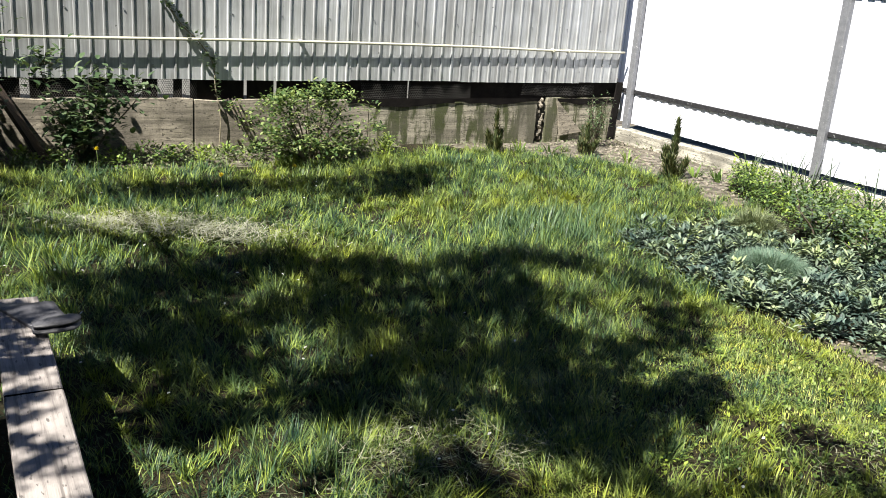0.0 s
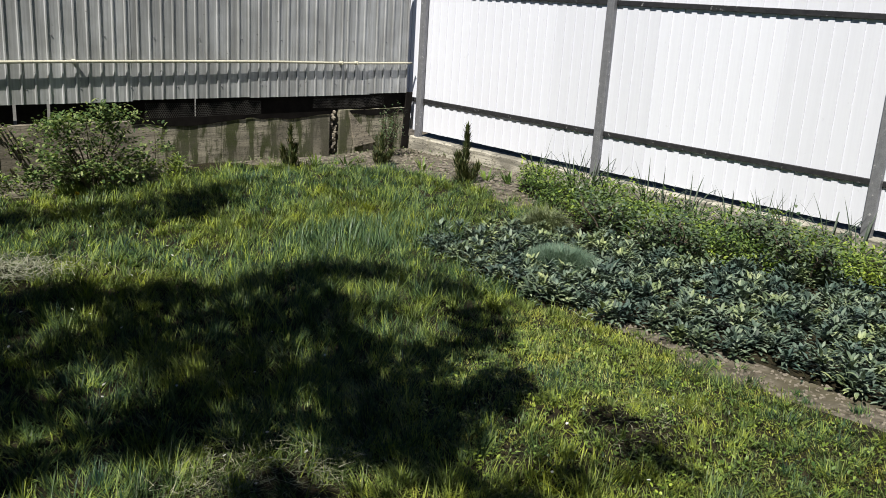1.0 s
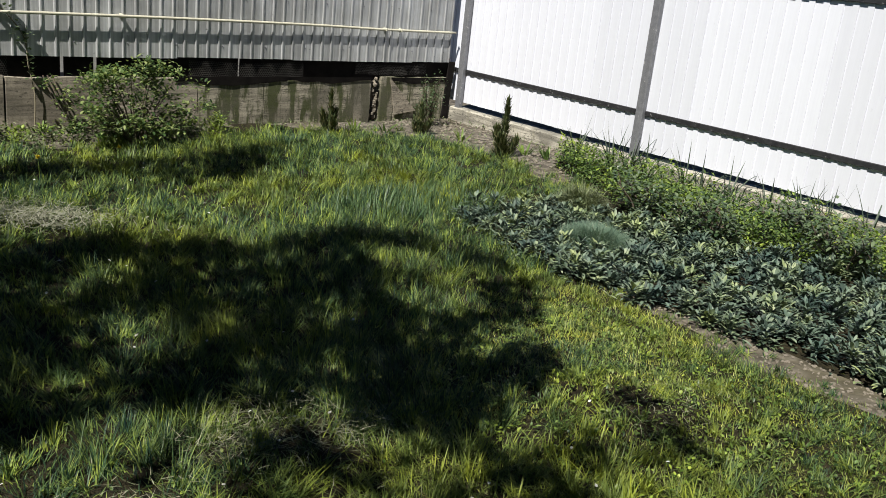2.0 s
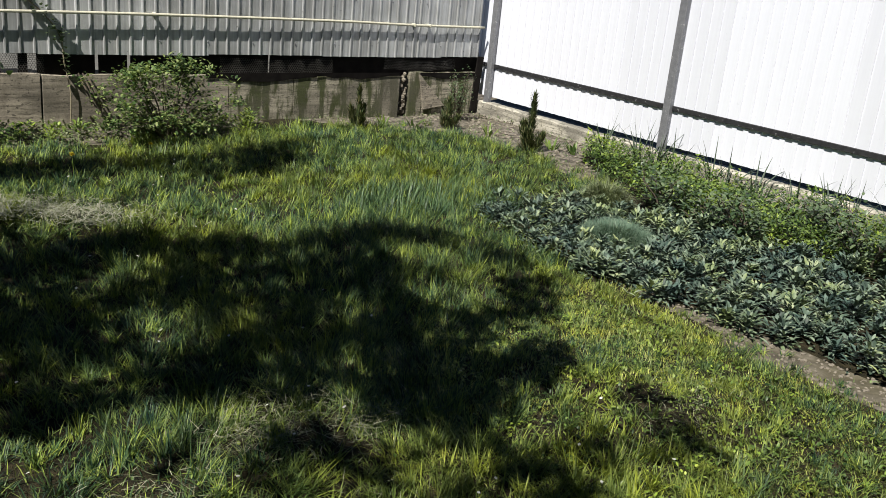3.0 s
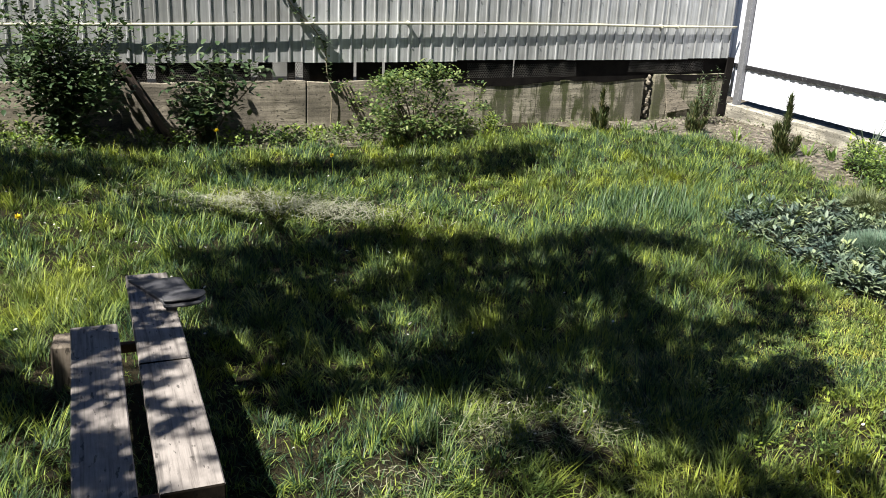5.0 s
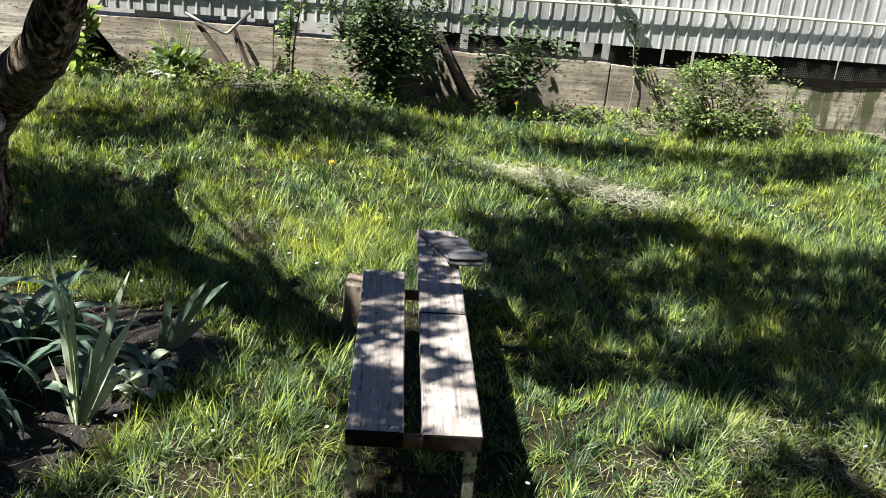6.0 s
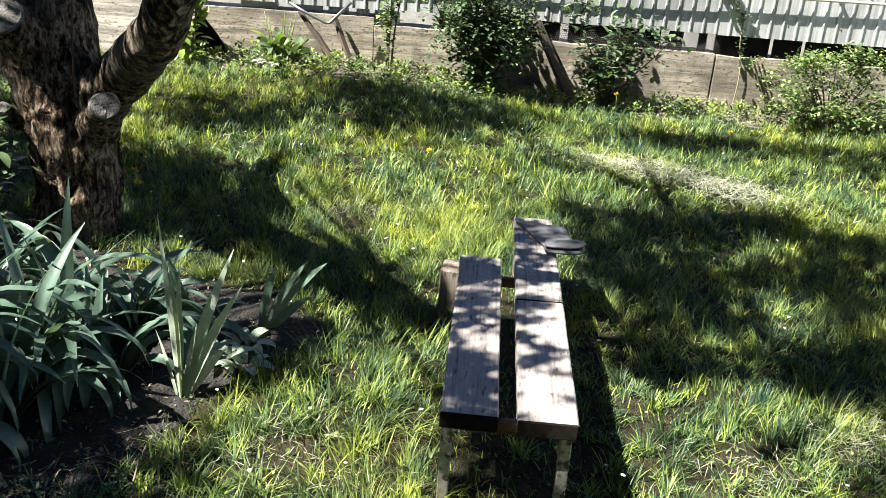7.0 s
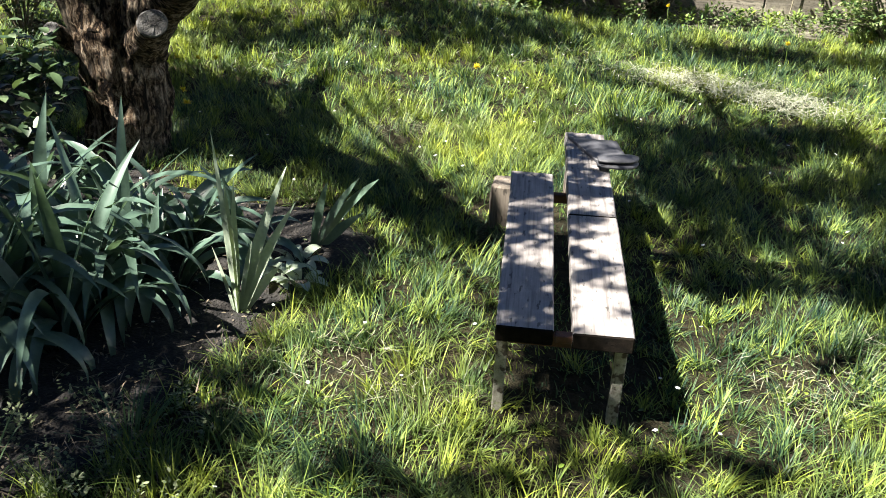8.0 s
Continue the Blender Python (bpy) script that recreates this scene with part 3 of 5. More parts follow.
# ---- white fence on a kerb ----
def white_fence():
    fence = tagged(empty("white_fence", 0, 0, 0), "white profiled steel fence on grey steel posts and rails", "fence", kind="structure")
    starts = [-0.35, 0.80, 1.95, 3.10, 4.25, 5.40, 6.55]
    for i, s in enumerate(starts):
        bm = trapezoid(1.155, 0.115, 0.008, 0.203, 2.02, ((0.0, 0), (0.55, 0), (0.562, 1), (0.988, 1)))
        ob = part("fence_sheet", bm, WHITE, fence)
        ob.matrix_basis = pose(0.066 + 0.002 * (i % 2), -s, 0, 0, 0, -90)
    for y in (-0.12, -2.605, -5.11, -7.6):
        part("post", block_mesh((0.029, y, 1.06), (0.056, 0.078, 1.98), bevel=0.006), STEEL, fence)
        part("post_cap", block_mesh((0.029, y, 2.055), (0.062, 0.085, 0.015), bevel=0.004), STEEL, fence)
    for z in (0.545, 1.70):
        for a, b in ((0.12, -0.0825), (-0.1575, -2.5675), (-2.6425, -5.0725), (-5.1475, -7.5625)):
            part("rail", block_mesh((0.051, (a + b) / 2, z), (0.020, abs(a - b), 0.044), bevel=0.004), RAILPAINT, fence)
    return fence


white_fence()


def kerb():
    bm = bmesh.new()
    block(bm, (0.09, -4.0, -0.05), (0.2, 8.1, 0.38), bevel=0.012)
    bmesh.ops.subdivide_edges(bm, edges=[e for e in bm.edges if e.calc_length() > 1], cuts=40)
    for v in bm.verts:
        v.co.x += 0.006 * noise.noise(Vector((v.co.y * 4, v.co.z * 8, 1)))
        if v.co.z > 0:
            v.co.z += 0.012 * noise.noise(Vector((v.co.y * 3, 0, 9))) + 0.008 * step(0, -5, v.co.y)
    tagged(part("kerb", bm, CURB), "pale concrete kerb strip under the white fence", "kerb", kind="structure")


kerb()


def sky_blocking_walls():
    # Unseen walls, added and sized to cut the sky light on the garden.
    for name, c, size in (("wall_behind", (-5, -10.2, 3.0), (18, 0.3, 6.6)), ("wall_side", (-13.2, -4.5, 1.3), (0.3, 11, 3.0))):
        tagged(part(name, block_mesh(c, size, bevel=0.01), PLASTER), "unseen plain plastered wall added to hold back sky light", "wall", kind="structure")


sky_blocking_walls()


# ---- bench ----
def bench():
    b = tagged(empty("garden_bench", -6.515, -5.66, 0, -1.3), "low bench of weathered grey planks on flaking steel legs", "bench")
    h = 0.315
    for name, x, w, y0, y1, tilt in (("plank", -0.108, 0.158, 0.0, 1.12, 0.3), ("plank", 0.105, 0.165, -0.006, 0.76, -0.6), ("plank", 0.105, 0.164, 0.763, 1.60, 0.4)):
        bm = bmesh.new()
        block(bm, (x, (y0 + y1) / 2, h - 0.025), (w, y1 - y0, 0.05), (0, tilt, 0), 0.004)
        bmesh.ops.subdivide_edges(bm, edges=[e for e in bm.edges if e.calc_length() > 0.5], cuts=10)
        for v in bm.verts:
            v.co.x += 0.003 * noise.noise(Vector((v.co.y * 5, v.co.z * 9, x)))
            v.co.z += 0.003 * noise.noise(Vector((v.co.y * 3, v.co.x * 5, 4)))
        plank = part(name, bm, PLANK, b)
        plank.data.materials.append(ENDGRAIN)
        lo_y = min(v.co.y for v in plank.data.vertices)
        for f in plank.data.polygons:
            f.material_index = 1 if f.center.y < lo_y + 0.003 else 0
    for y in (0.045, 1.03):
        part("cross_bar", block_mesh((0.0, y + 0.02, h - 0.068), (0.36, 0.03, 0.034), bevel=0.003), RUST, b, "rusty steel cross bar")
        for x in (-0.165, 0.165):
            part("leg", block_mesh((x, y + 0.005, 0.10), (0.032, 0.03, 0.36), bevel=0.003), FLAKE, b)
    part("spacer", block_mesh((0.002, 0.016, h - 0.028), (0.052, 0.03, 0.022), bevel=0.002), RUST, b, "reddish brown spacer block")
    part("prop", block_mesh((0.112, 1.55, 0.11), (0.15, 0.06, 0.32), bevel=0.008), OLDWOOD, b, "wooden prop under the far end")
    return b


bench()


def wood_block():
    bm = bmesh.new()
    block(bm, (0, 0, 0.095), (0.095, 0.12, 0.21), bevel=0.01)
    bmesh.ops.subdivide_edges(bm, edges=bm.edges[:], cuts=2, use_grid_fill=True)
    for v in bm.verts:
        v.co += Vector((1, 1, 0.4)) * 0.006 * noise.noise(v.co * 14)
    ob = part("wood_block", bm, OLDWOOD)
    ob.matrix_world = pose(-6.70, -4.37, 0, 0, 0, -8)
    tagged(ob, "upright split grey wood block beside the bench", "wood block")


wood_block()


def folded_cover():
    """A dark folded cloth lying across the far end of the bench."""
    t = tagged(empty("folded_cloth", -6.345, -4.30, 0.316), "dark grey rubbery cloth folded on the bench end", "cloth")
    bm = bmesh.new()
    corners = [Vector((-0.105, 0.155, 0)), Vector((0.095, 0.13, 0)), Vector((0.125, -0.09, 0)), Vector((0.0, -0.11, 0))]
    n = 8
    top, low = [], []
    for j in range(n + 1):
        for i in range(n + 1):
            u, v = i / n, j / n
            q = corners[0].lerp(corners[1], u).lerp(corners[3].lerp(corners[2], u), v)
            z = 0.006 + 0.005 * (1 + noise.noise(Vector((u * 4, v * 4, 2))))
            top.append(bm.verts.new((q.x, q.y, z)))
            low.append(bm.verts.new((q.x, q.y, 0.001)))
    for j in range(n):
        for i in range(n):
            k = j * (n + 1) + i
            bm.faces.new((top[k], top[k + n + 1], top[k + n + 2], top[k + 1])).smooth = True
            bm.faces.new((low[k], low[k + 1], low[k + n + 2], low[k + n + 1]))
    rim = [i for i in range(n)] + [j * (n + 1) + n for j in range(n)] + [n * (n + 1) + n - i for i in range(n)] + [(n - j) * (n + 1) for j in range(n)]
    for a, c in zip(rim, rim[1:] + rim[:1]):
        bm.faces.new((top[a], top[c], low[c], low[a]))
    part("flat_sheet", bm, TARP, t)
    for dz, w, shade in ((0.016, 0.050, TARP), (0.036, 0.042, TARP)):
        bm = bmesh.new()
        pts, rad = smooth_path([(-0.005, -0.15, dz), (0.05, -0.15, dz + 0.004), (0.12, -0.13, dz + 0.004), (0.155, -0.115, dz)], [0.008, 0.012, 0.012, 0.005], 6)
        tube(bm, pts, rad, 12, 0.15)
        for v in bm.verts:
            c = -0.15 + 0.035 * max(0, (v.co.x - 0.05) / 0.105)
            v.co.y = c + (v.co.y - c) * w / 0.012
        part("fold", bm, shade, t, "rounded folded edge")


folded_cover()


# ---- old tree with pruned stubs ----
def old_tree():
    tree = tagged(empty("old_fruit_tree", -8.46, -3.85, 0), "old fruit tree with rough bark and bleached pruning stubs", "tree")
    def P(x, y, z):
        return (x + 8.46, y + 3.85, z)
    bm = bmesh.new()
    pts, rad = smooth_path([P(-8.47, -3.86, -0.06), P(-8.465, -3.86, 0.08), P(-8.455, -3.85, 0.32), P(-8.47, -3.85, 0.58), P(-8.46, -3.84, 0.86)], [0.215, 0.185, 0.178, 0.198, 0.09], 14)
    tube(bm, pts, rad, 72, 0.13)
    for v in bm.verts:
        w = math.atan2(v.co.y, v.co.x)
        rib = 0.014 * noise.noise(Vector((math.cos(w) * 4.5, math.sin(w) * 4.5, v.co.z * 1.6))) + 0.012 * noise.noise(Vector((math.cos(w) * 11, math.sin(w) * 11, v.co.z * 5)))
        v.co += Vector((math.cos(w), math.sin(w), 0)) * rib * 1.4
    part("trunk", bm, BARK, tree)
    limbs = (
        ([P(-8.40, -3.86, 0.58), P(-8.145, -4.0, 0.805), P(-7.85, -4.555, 1.02), P(-7.69, -4.80, 1.16), P(-7.5, -5.05, 1.6), P(-7.25, -5.3, 2.4), P(-7.0, -5.5, 3.5)], [0.14, 0.112, 0.090, 0.08, 0.06, 0.035, 0.018]),
        ([P(-8.47, -3.86, 0.60), P(-8.46, -3.84, 0.90), P(-8.54, -3.77, 1.25), P(-8.95, -3.6, 1.7), P(-9.4, -3.4, 2.3), P(-9.9, -3.3, 3.2)], [0.17, 0.13, 0.115, 0.09, 0.06, 0.03]),
        ([P(-8.54, -3.85, 0.60), P(-8.66, -3.88, 0.95), P(-8.78, -3.95, 1.3), P(-9.0, -4.4, 2.1), P(-9.2, -5.0, 3.2)], [0.14, 0.12, 0.11, 0.07, 0.03]),
    )
    for k, (p, r) in enumerate(limbs):
        bm = bmesh.new()
        pts, rad = smooth_path(p, r, 12)
        tube(bm, pts, rad, 28, 0.13, seed=k * 3)
        part("limb", bm, BARK, tree)
    for a, c, r in ((P(-8.28, -4.0, 0.56), P(-8.13, -4.28, 0.725), 0.055), (P(-8.58, -3.93, 0.90), P(-8.615, -4.07, 1.01), 0.080), (P(-8.60, -3.90, 0.50), P(-8.70, -4.0, 0.60), 0.036)):
        a, c = Vector(a), Vector(c)
        d = c - a
        n = (d.normalized() + Vector((0.25, -0.35, 0.1))).normalized()
        u = n.cross(Vector((0, 0, 1))).normalized()
        v = n.cross(u)
        sides, rows = 34, 12
        bm = bmesh.new()
        rings = []
        for k in range(rows + 1):
            q = k / rows
            ring = []
            for i in range(sides):
                w = 2 * math.pi * i / sides
                out = u * math.cos(w) + v * math.sin(w)
                knob = 1 + 0.16 * noise.noise(Vector((math.cos(w) * 2.2, math.sin(w) * 2.2, q * 2.5 + r * 90))) + 0.10 * noise.noise(Vector((math.cos(w) * 6, math.sin(w) * 6, q * 5)))
                ring.append(bm.verts.new(a.lerp(c, q) + out * r * knob * (1.75 - 0.85 * q ** 0.6 + 0.16 * max(0, q - 0.75) / 0.25)))
            rings.append(ring)
        for f, g in zip(rings, rings[1:]):
            for i in range(sides):
                bm.faces.new((f[i], f[(i + 1) % sides], g[(i + 1) % sides], g[i])).smooth = True
        stub = part("pruning_stub", bm, BARK, tree, "rough bark collar round a sawn stub")
        bm = bmesh.new()
        face = []
        for m, lift in ((1.06, -0.001), (0.96, 0.010), (0.7, 0.0105), (0.4, 0.010), (0.2, 0.0105)):
            face.append([bm.verts.new(c + n * (lift + 0.003 * noise.noise(Vector((i * 0.7, m * 5, r * 50)))) + (u * math.cos(2 * math.pi * i / sides) + v * math.sin(2 * math.pi * i / sides)) * r * m * (1 + 0.07 * math.sin(4 * math.pi * i / sides + 1))) for i in range(sides)])
        for f, g in zip(face, face[1:]):
            for i in range(sides):
                bm.faces.new((f[i], f[(i + 1) % sides], g[(i + 1) % sides], g[i]))
        bm.faces.new(face[-1])
        part("cut_face", bm, CUTWOOD, stub, "bleached grey sawn wood")
    bm = bmesh.new()
    tube(bm, [P(-8.345, -4.06, 0.70), P(-8.34, -4.05, 0.95), P(-8.315, -4.02, 1.3), P(-8.30, -4.0, 1.7)], [0.005] * 4, 6)
    part("cord", bm, TWIG, tree, "thin dry hanging stem")
    # crown: clumps of leaves high over the lawn
    pos, small = [], []
    for q, r, n, leaf in CROWN_CLUMPS:
        pos.append(rng.normal(0, 0.5, (n, 3)) * (r, r, min(0.2, r)) + tuple(q))
        small.append(np.full(n, leaf))
    pos, small = np.concatenate(pos) + (8.46, 3.85, 0), np.concatenate(small)
    n = len(pos)
    me = ribbons("crown", pos, uni(0, 6.28, n), uni(0.6, 2.2, n), uni(0, 0.8, n), uni(0.7, 1.2, n) * small, uni(0.45, 0.7, n) * small, 3, "leaf")
    part("crown", me, CROWN, tree)
    bm = bmesh.new()
    hubs = [P(-7.3, -5.0, 3.5), P(-7.9, -3.7, 3.5), P(-9.2, -5.0, 3.2), P(-7.6, -4.5, 2.3)]
    for q, r, n, leaf in CROWN_CLUMPS[::3]:
        t = Vector(q) + Vector((8.46, 3.85, 0))
        hub = min((Vector(hh) for hh in hubs), key=lambda v: (v - t).length)
        mid = (hub + t) / 2 + Vector((0, 0, -0.1))
        tube(bm, [hub, mid, t], [0.014, 0.008, 0.004], 6)
    part("branches", bm, BARK, tree)
    return tree


# the crown spreads over the lawn, dense over these stretches of its shade, and thinner towards their rims
LAWN_SHADE = [(-6.10, -3.05), (-5.70, -2.80), (-5.40, -3.02), (-5.0, -2.92), (-4.5, -3.20), (-4.25, -3.42), (-3.86, -3.30), (-3.20, -3.55), (-3.05, -4.05), (-3.15, -4.6), (-3.75, -4.95), (-4.0, -5.40), (-4.7, -5.50), (-5.0, -5.12), (-5.42, -4.96), (-5.70, -4.90), (-6.12, -4.70)]
TRUNK_SHADE = [(-8.8, -3.1), (-8.75, -2.75), (-8.3, -2.65), (-7.95, -2.75), (-7.85, -3.0), (-7.85, -3.4), (-8.0, -3.55), (-8.35, -3.5)]
SHRUB_SHADE = [(-9.9, -3.95), (-9.9, -2.6), (-8.9, -2.5), (-8.78, -2.9), (-8.68, -3.3), (-8.75, -3.95)]
BENCH_SHADE = [(-7.45, -4.95), (-7.36, -4.75), (-7.1, -4.57), (-6.78, -4.45), (-6.66, -4.56), (-6.88, -4.78), (-7.14, -4.74), (-7.28, -5.05)]
BED_SHADE = [(-9.4, -3.95), (-8.72, -3.95), (-8.6, -4.35), (-8.4, -4.55), (-8.25, -4.9), (-7.95, -5.35), (-7.58, -5.42), (-7.45, -5.75), (-7.5, -6.2), (-7.9, -6.6), (-9.5, -6.6)]
NEAR_SHADE = [(-5.45, -4.9), (-5.0, -5.15), (-4.6, -5.5), (-4.4, -6.1), (-5.0, -6.2), (-5.6, -5.85), (-5.65, -5.38), (-5.42, -5.25)]
FAR_SHADE = [(-9.0, -1.8), (-8.4, -1.5), (-8.0, -0.75), (-7.6, -0.65), (-6.4, -0.85), (-5.9, -1.25), (-6.7, -1.65), (-7.24, -1.95), (-7.7, -1.75), (-8.25, -2.1), (-8.8, -2.15)]
WALL_SHADE = [(-5.7, -1.0), (-4.85, -1.2), (-3.75, -1.2), (-3.0, -1.2), (-3.4, -1.98), (-3.85, -1.75), (-4.4, -1.5), (-5.0, -1.75), (-5.8, -1.75)]
GAPS = [(-6.53, -4.56), (-6.63, -4.5), (-6.5, -4.62), (-5.04, -3.42), (-5.52, -3.47), (-5.35, -4.22), (-5.17, -4.30), (-5.68, -4.54), (-4.50, -4.49), (-4.23, -4.92), (-4.75, -4.05), (-3.95, -4.25), (-3.60, -4.05), (-4.35, -3.75)]
CROWN_CLUMPS = []


def crown_clump(x, y, z, height, r, n, leaf):
    """A clump of leaves at that height, up the sunbeam from the place that it shades."""
    k = (height - z) / -SUN_HEAD.z
    CROWN_CLUMPS.append((Vector((x, y, z)) - SUN_HEAD * k, r, n, leaf))


def crown_over(poly, spacing, height, n, thin):
    xs, ys = [p[0] for p in poly], [p[1] for p in poly]
    gx, gy = np.meshgrid(np.arange(min(xs), max(xs), spacing), np.arange(min(ys), max(ys), spacing))
    x, y = gx.ravel() + uni(-0.5, 0.5, gx.size) * spacing, gy.ravel() + uni(-0.5, 0.5, gx.size) * spacing
    keep = inside(poly, x, y)
    for px, py in zip(x[keep], y[keep]):
        ease = 0.26 * float(step(-4.4, -3.5, px)) + 0.16 * float(step(-4.9, -5.5, px) * step(-3.8, -4.4, py))
        if ease * (poly is LAWN_SHADE) + 0.7 * noise.noise(Vector((px * 2.6, py * 2.6, 7.7))) + 0.7 * noise.noise(Vector((px * 5.5, py * 5.5, 2.2))) > thin:
            continue
        if min(math.hypot(px - a, (py - b) * 0.8) for a, b in GAPS) < 0.13:
            continue
        crown_clump(px, py, 0.08, height + 0.35 * noise.noise(Vector((px * 1.5, py * 1.5, 4))), spacing, int(n * uni(0.35, 1.65, 1)[0]), 0.075)


crown_over(LAWN_SHADE, 0.15, 3.9, 54, 0.28)
crown_over(NEAR_SHADE, 0.15, 3.9, 45, -0.25)
crown_over(TRUNK_SHADE, 0.16, 3.6, 66, 0.6)
crown_over(SHRUB_SHADE, 0.16, 3.5, 70, 0.9)
crown_over(BENCH_SHADE, 0.14, 3.3, 50, 0.5)
crown_over(BED_SHADE, 0.18, 3.5, 60, 0.05)
crown_over(FAR_SHADE, 0.20, 3.9, 58, 0.3)
crown_over(WALL_SHADE, 0.19, 4.0, 55, 0.22)
for x, y, r in ((-5.17, -5.42, 0.13), (-5.08, -5.60, 0.13), (-3.82, -5.70, 0.10), (-3.95, -6.0, 0.15), (-4.32, -5.93, 0.13), (-4.63, -5.76, 0.10), (-7.08, -5.92, 0.11), (-6.62, -5.5, 0.11), (-6.58, -5.36, 0.12), (-6.60, -5.22, 0.12), (-6.62, -5.08, 0.12), (-6.6, -4.9, 0.12), (-6.55, -5.8, 0.10), (-6.6, -5.62, 0.10), (-6.48, -5.62, 0.10), (-6.36, -5.62, 0.10), (-6.3, -5.86, 0.10), (-6.75, -5.98, 0.10), (-6.04, -5.78, 0.10), (-6.9, -6.05, 0.12), (-5.6, -5.25, 0.09), (-3.5, -1.6, 0.22), (-4.9, -5.9, 0.12)):
    crown_clump(x, y, 0.06, 3.7, r, int(3200 * r * r) + 14, 0.06)
# over the limbs and the fork of the trunk
for x, y, z in ((-8.43, -3.84, 1.0), (-8.44, -3.83, 1.2), (-8.46, -3.86, 0.88), (-8.12, -4.08, 0.88), (-8.0, -4.26, 0.97), (-7.9, -4.43, 1.06), (-7.78, -4.6, 1.2), (-8.26, -3.97, 0.76), (-8.7, -3.9, 1.2), (-8.9, -4.2, 0.45), (-8.8, -4.15, 0.3), (-8.75, -4.1, 0.12), (-8.95, -4.25, 0.2)):
    crown_clump(x, y, z, 3.0, 0.06 if x > -8.3 else 0.085, 55 if x > -8.3 else 110, 0.05)
# and small-leaved sprays over the bench top
for x, y, r in ((-0.05, 0.08, 0.05), (-0.12, 0.16, 0.09), (-0.07, 0.25, 0.09), (-0.14, 0.30, 0.08), (-0.11, 0.54, 0.09), (-0.11, 0.72, 0.1), (-0.11, 0.9, 0.1), (-0.11, 1.05, 0.1),
                (0.17, 0.12, 0.03), (0.175, 0.27, 0.03), (0.08, 0.34, 0.06), (0.14, 0.40, 0.05), (0.05, 0.47, 0.05), (0.06, 0.62, 0.06), (0.05, 0.71, 0.06), (0.11, 0.76, 0.06), (0.10, 0.93, 0.06), (0.10, 1.10, 0.07), (0.10, 1.2, 0.08), (0.1, 1.35, 0.09), (0.1, 1.5, 0.09)):
    crown_clump(-6.515 + x, -5.66 + y, 0.315, 3.0, r, int(13000 * r * r) + 2, 0.042 if r > 0.045 else 0.03)
old_tree()


# ---- irises ----
def iris_leaf(base, az, lean, droop, length, width, twist):
    """One sword leaf: it rises straight, then bends over towards the tip."""
    bm = bmesh.new()
    q = Vector(base)
    n = 12
    out = Vector((math.cos(az), math.sin(az), 0))
    side = Vector((-math.sin(az), math.cos(az), 0))
    rows = []
    for k in range(n + 1):
        u = k / n
        ang = lean + droop * u ** 1.6
        d = out * math.sin(ang) + Vector((0, 0, math.cos(ang)))
        if k:
            q = q + d * (length / n)
        nrm = d.cross(side)
        sv = side * math.cos(twist * (0.4 + 0.6 * u)) + nrm * math.sin(twist * (0.4 + 0.6 * u))
        w = width * min(1.0, 0.6 + 1.3 * u) * (1 - max(0.0, (u - 0.5) / 0.5) ** 1.8 * 0.97)
        up = d.cross(sv)
        rows.append([bm.verts.new(q - sv * w / 2 + up * w * 0.10), bm.verts.new(q - sv * w / 5), bm.verts.new(q + sv * w / 5), bm.verts.new(q + sv * w / 2 + up * w * 0.10)])
    for f, g in zip(rows, rows[1:]):
        for i in range(3):
            bm.faces.new((f[i], f[i + 1], g[i + 1], g[i])).smooth = True
    return bm


def iris_clump(x, y, fans, leaves, lmin, lmax, spread, label):
    """A few leaf fans on one rhizome."""
    t = tagged(empty("iris_plant", x, y, gz(x, y)), label, "iris", "irises by the tree")
    for j in range(fans):
        a, r = random.uniform(0, 6.283), spread * math.sqrt(random.random())
        phi = random.uniform(0, math.pi)
        for i in range(leaves):
            s = (i + 0.5) / leaves * 2 - 1
            az = phi + (0 if s > 0 else math.pi) + random.uniform(-0.45, 0.45)
            base = (r * math.cos(a) + 0.035 * s * math.cos(phi), r * math.sin(a) + 0.035 * s * math.sin(phi), -0.02)
            droop = random.choice((0.5, 1.6, 2.1, 2.4, 2.7, 2.9)) + random.uniform(-0.1, 0.2)
            part("leaf", iris_leaf(base, az, 0.03 + 0.36 * abs(s) + random.uniform(0, 0.1), droop, random.uniform(lmin, lmax) * (1.08 - 0.3 * abs(s)), random.uniform(0.038, 0.056), random.uniform(-0.6, 0.6)), IRIS, t)
    return t


LONG_IRIS = "iris clump with long arching blue-green leaves"
iris_clump(-8.08, -5.45, 3, 9, 0.55, 0.78, 0.08, LONG_IRIS)
iris_clump(-8.26, -5.58, 3, 9, 0.5, 0.74, 0.08, LONG_IRIS)
iris_clump(-8.34, -5.36, 4, 9, 0.6, 0.88, 0.12, LONG_IRIS)
iris_clump(-8.05, -5.13, 4, 9, 0.5, 0.70, 0.09, LONG_IRIS)
iris_clump(-8.26, -5.02, 4, 9, 0.6, 0.85, 0.12, LONG_IRIS)
iris_clump(-7.90, -4.86, 3, 9, 0.48, 0.68, 0.07, "smaller iris clump with arching sunlit leaves")
iris_clump(-8.10, -4.66, 2, 8, 0.42, 0.62, 0.08, "smaller iris clump with arching sunlit leaves")
iris_clump(-7.82, -5.08, 3, 8, 0.36, 0.52, 0.08, "smaller iris clump with arching sunlit leaves")
iris_clump(-7.66, -4.84, 2, 8, 0.30, 0.44, 0.06, "smaller iris clump with arching sunlit leaves")
iris_clump(-8.62, -5.10, 3, 8, 0.55, 0.8, 0.10, LONG_IRIS)
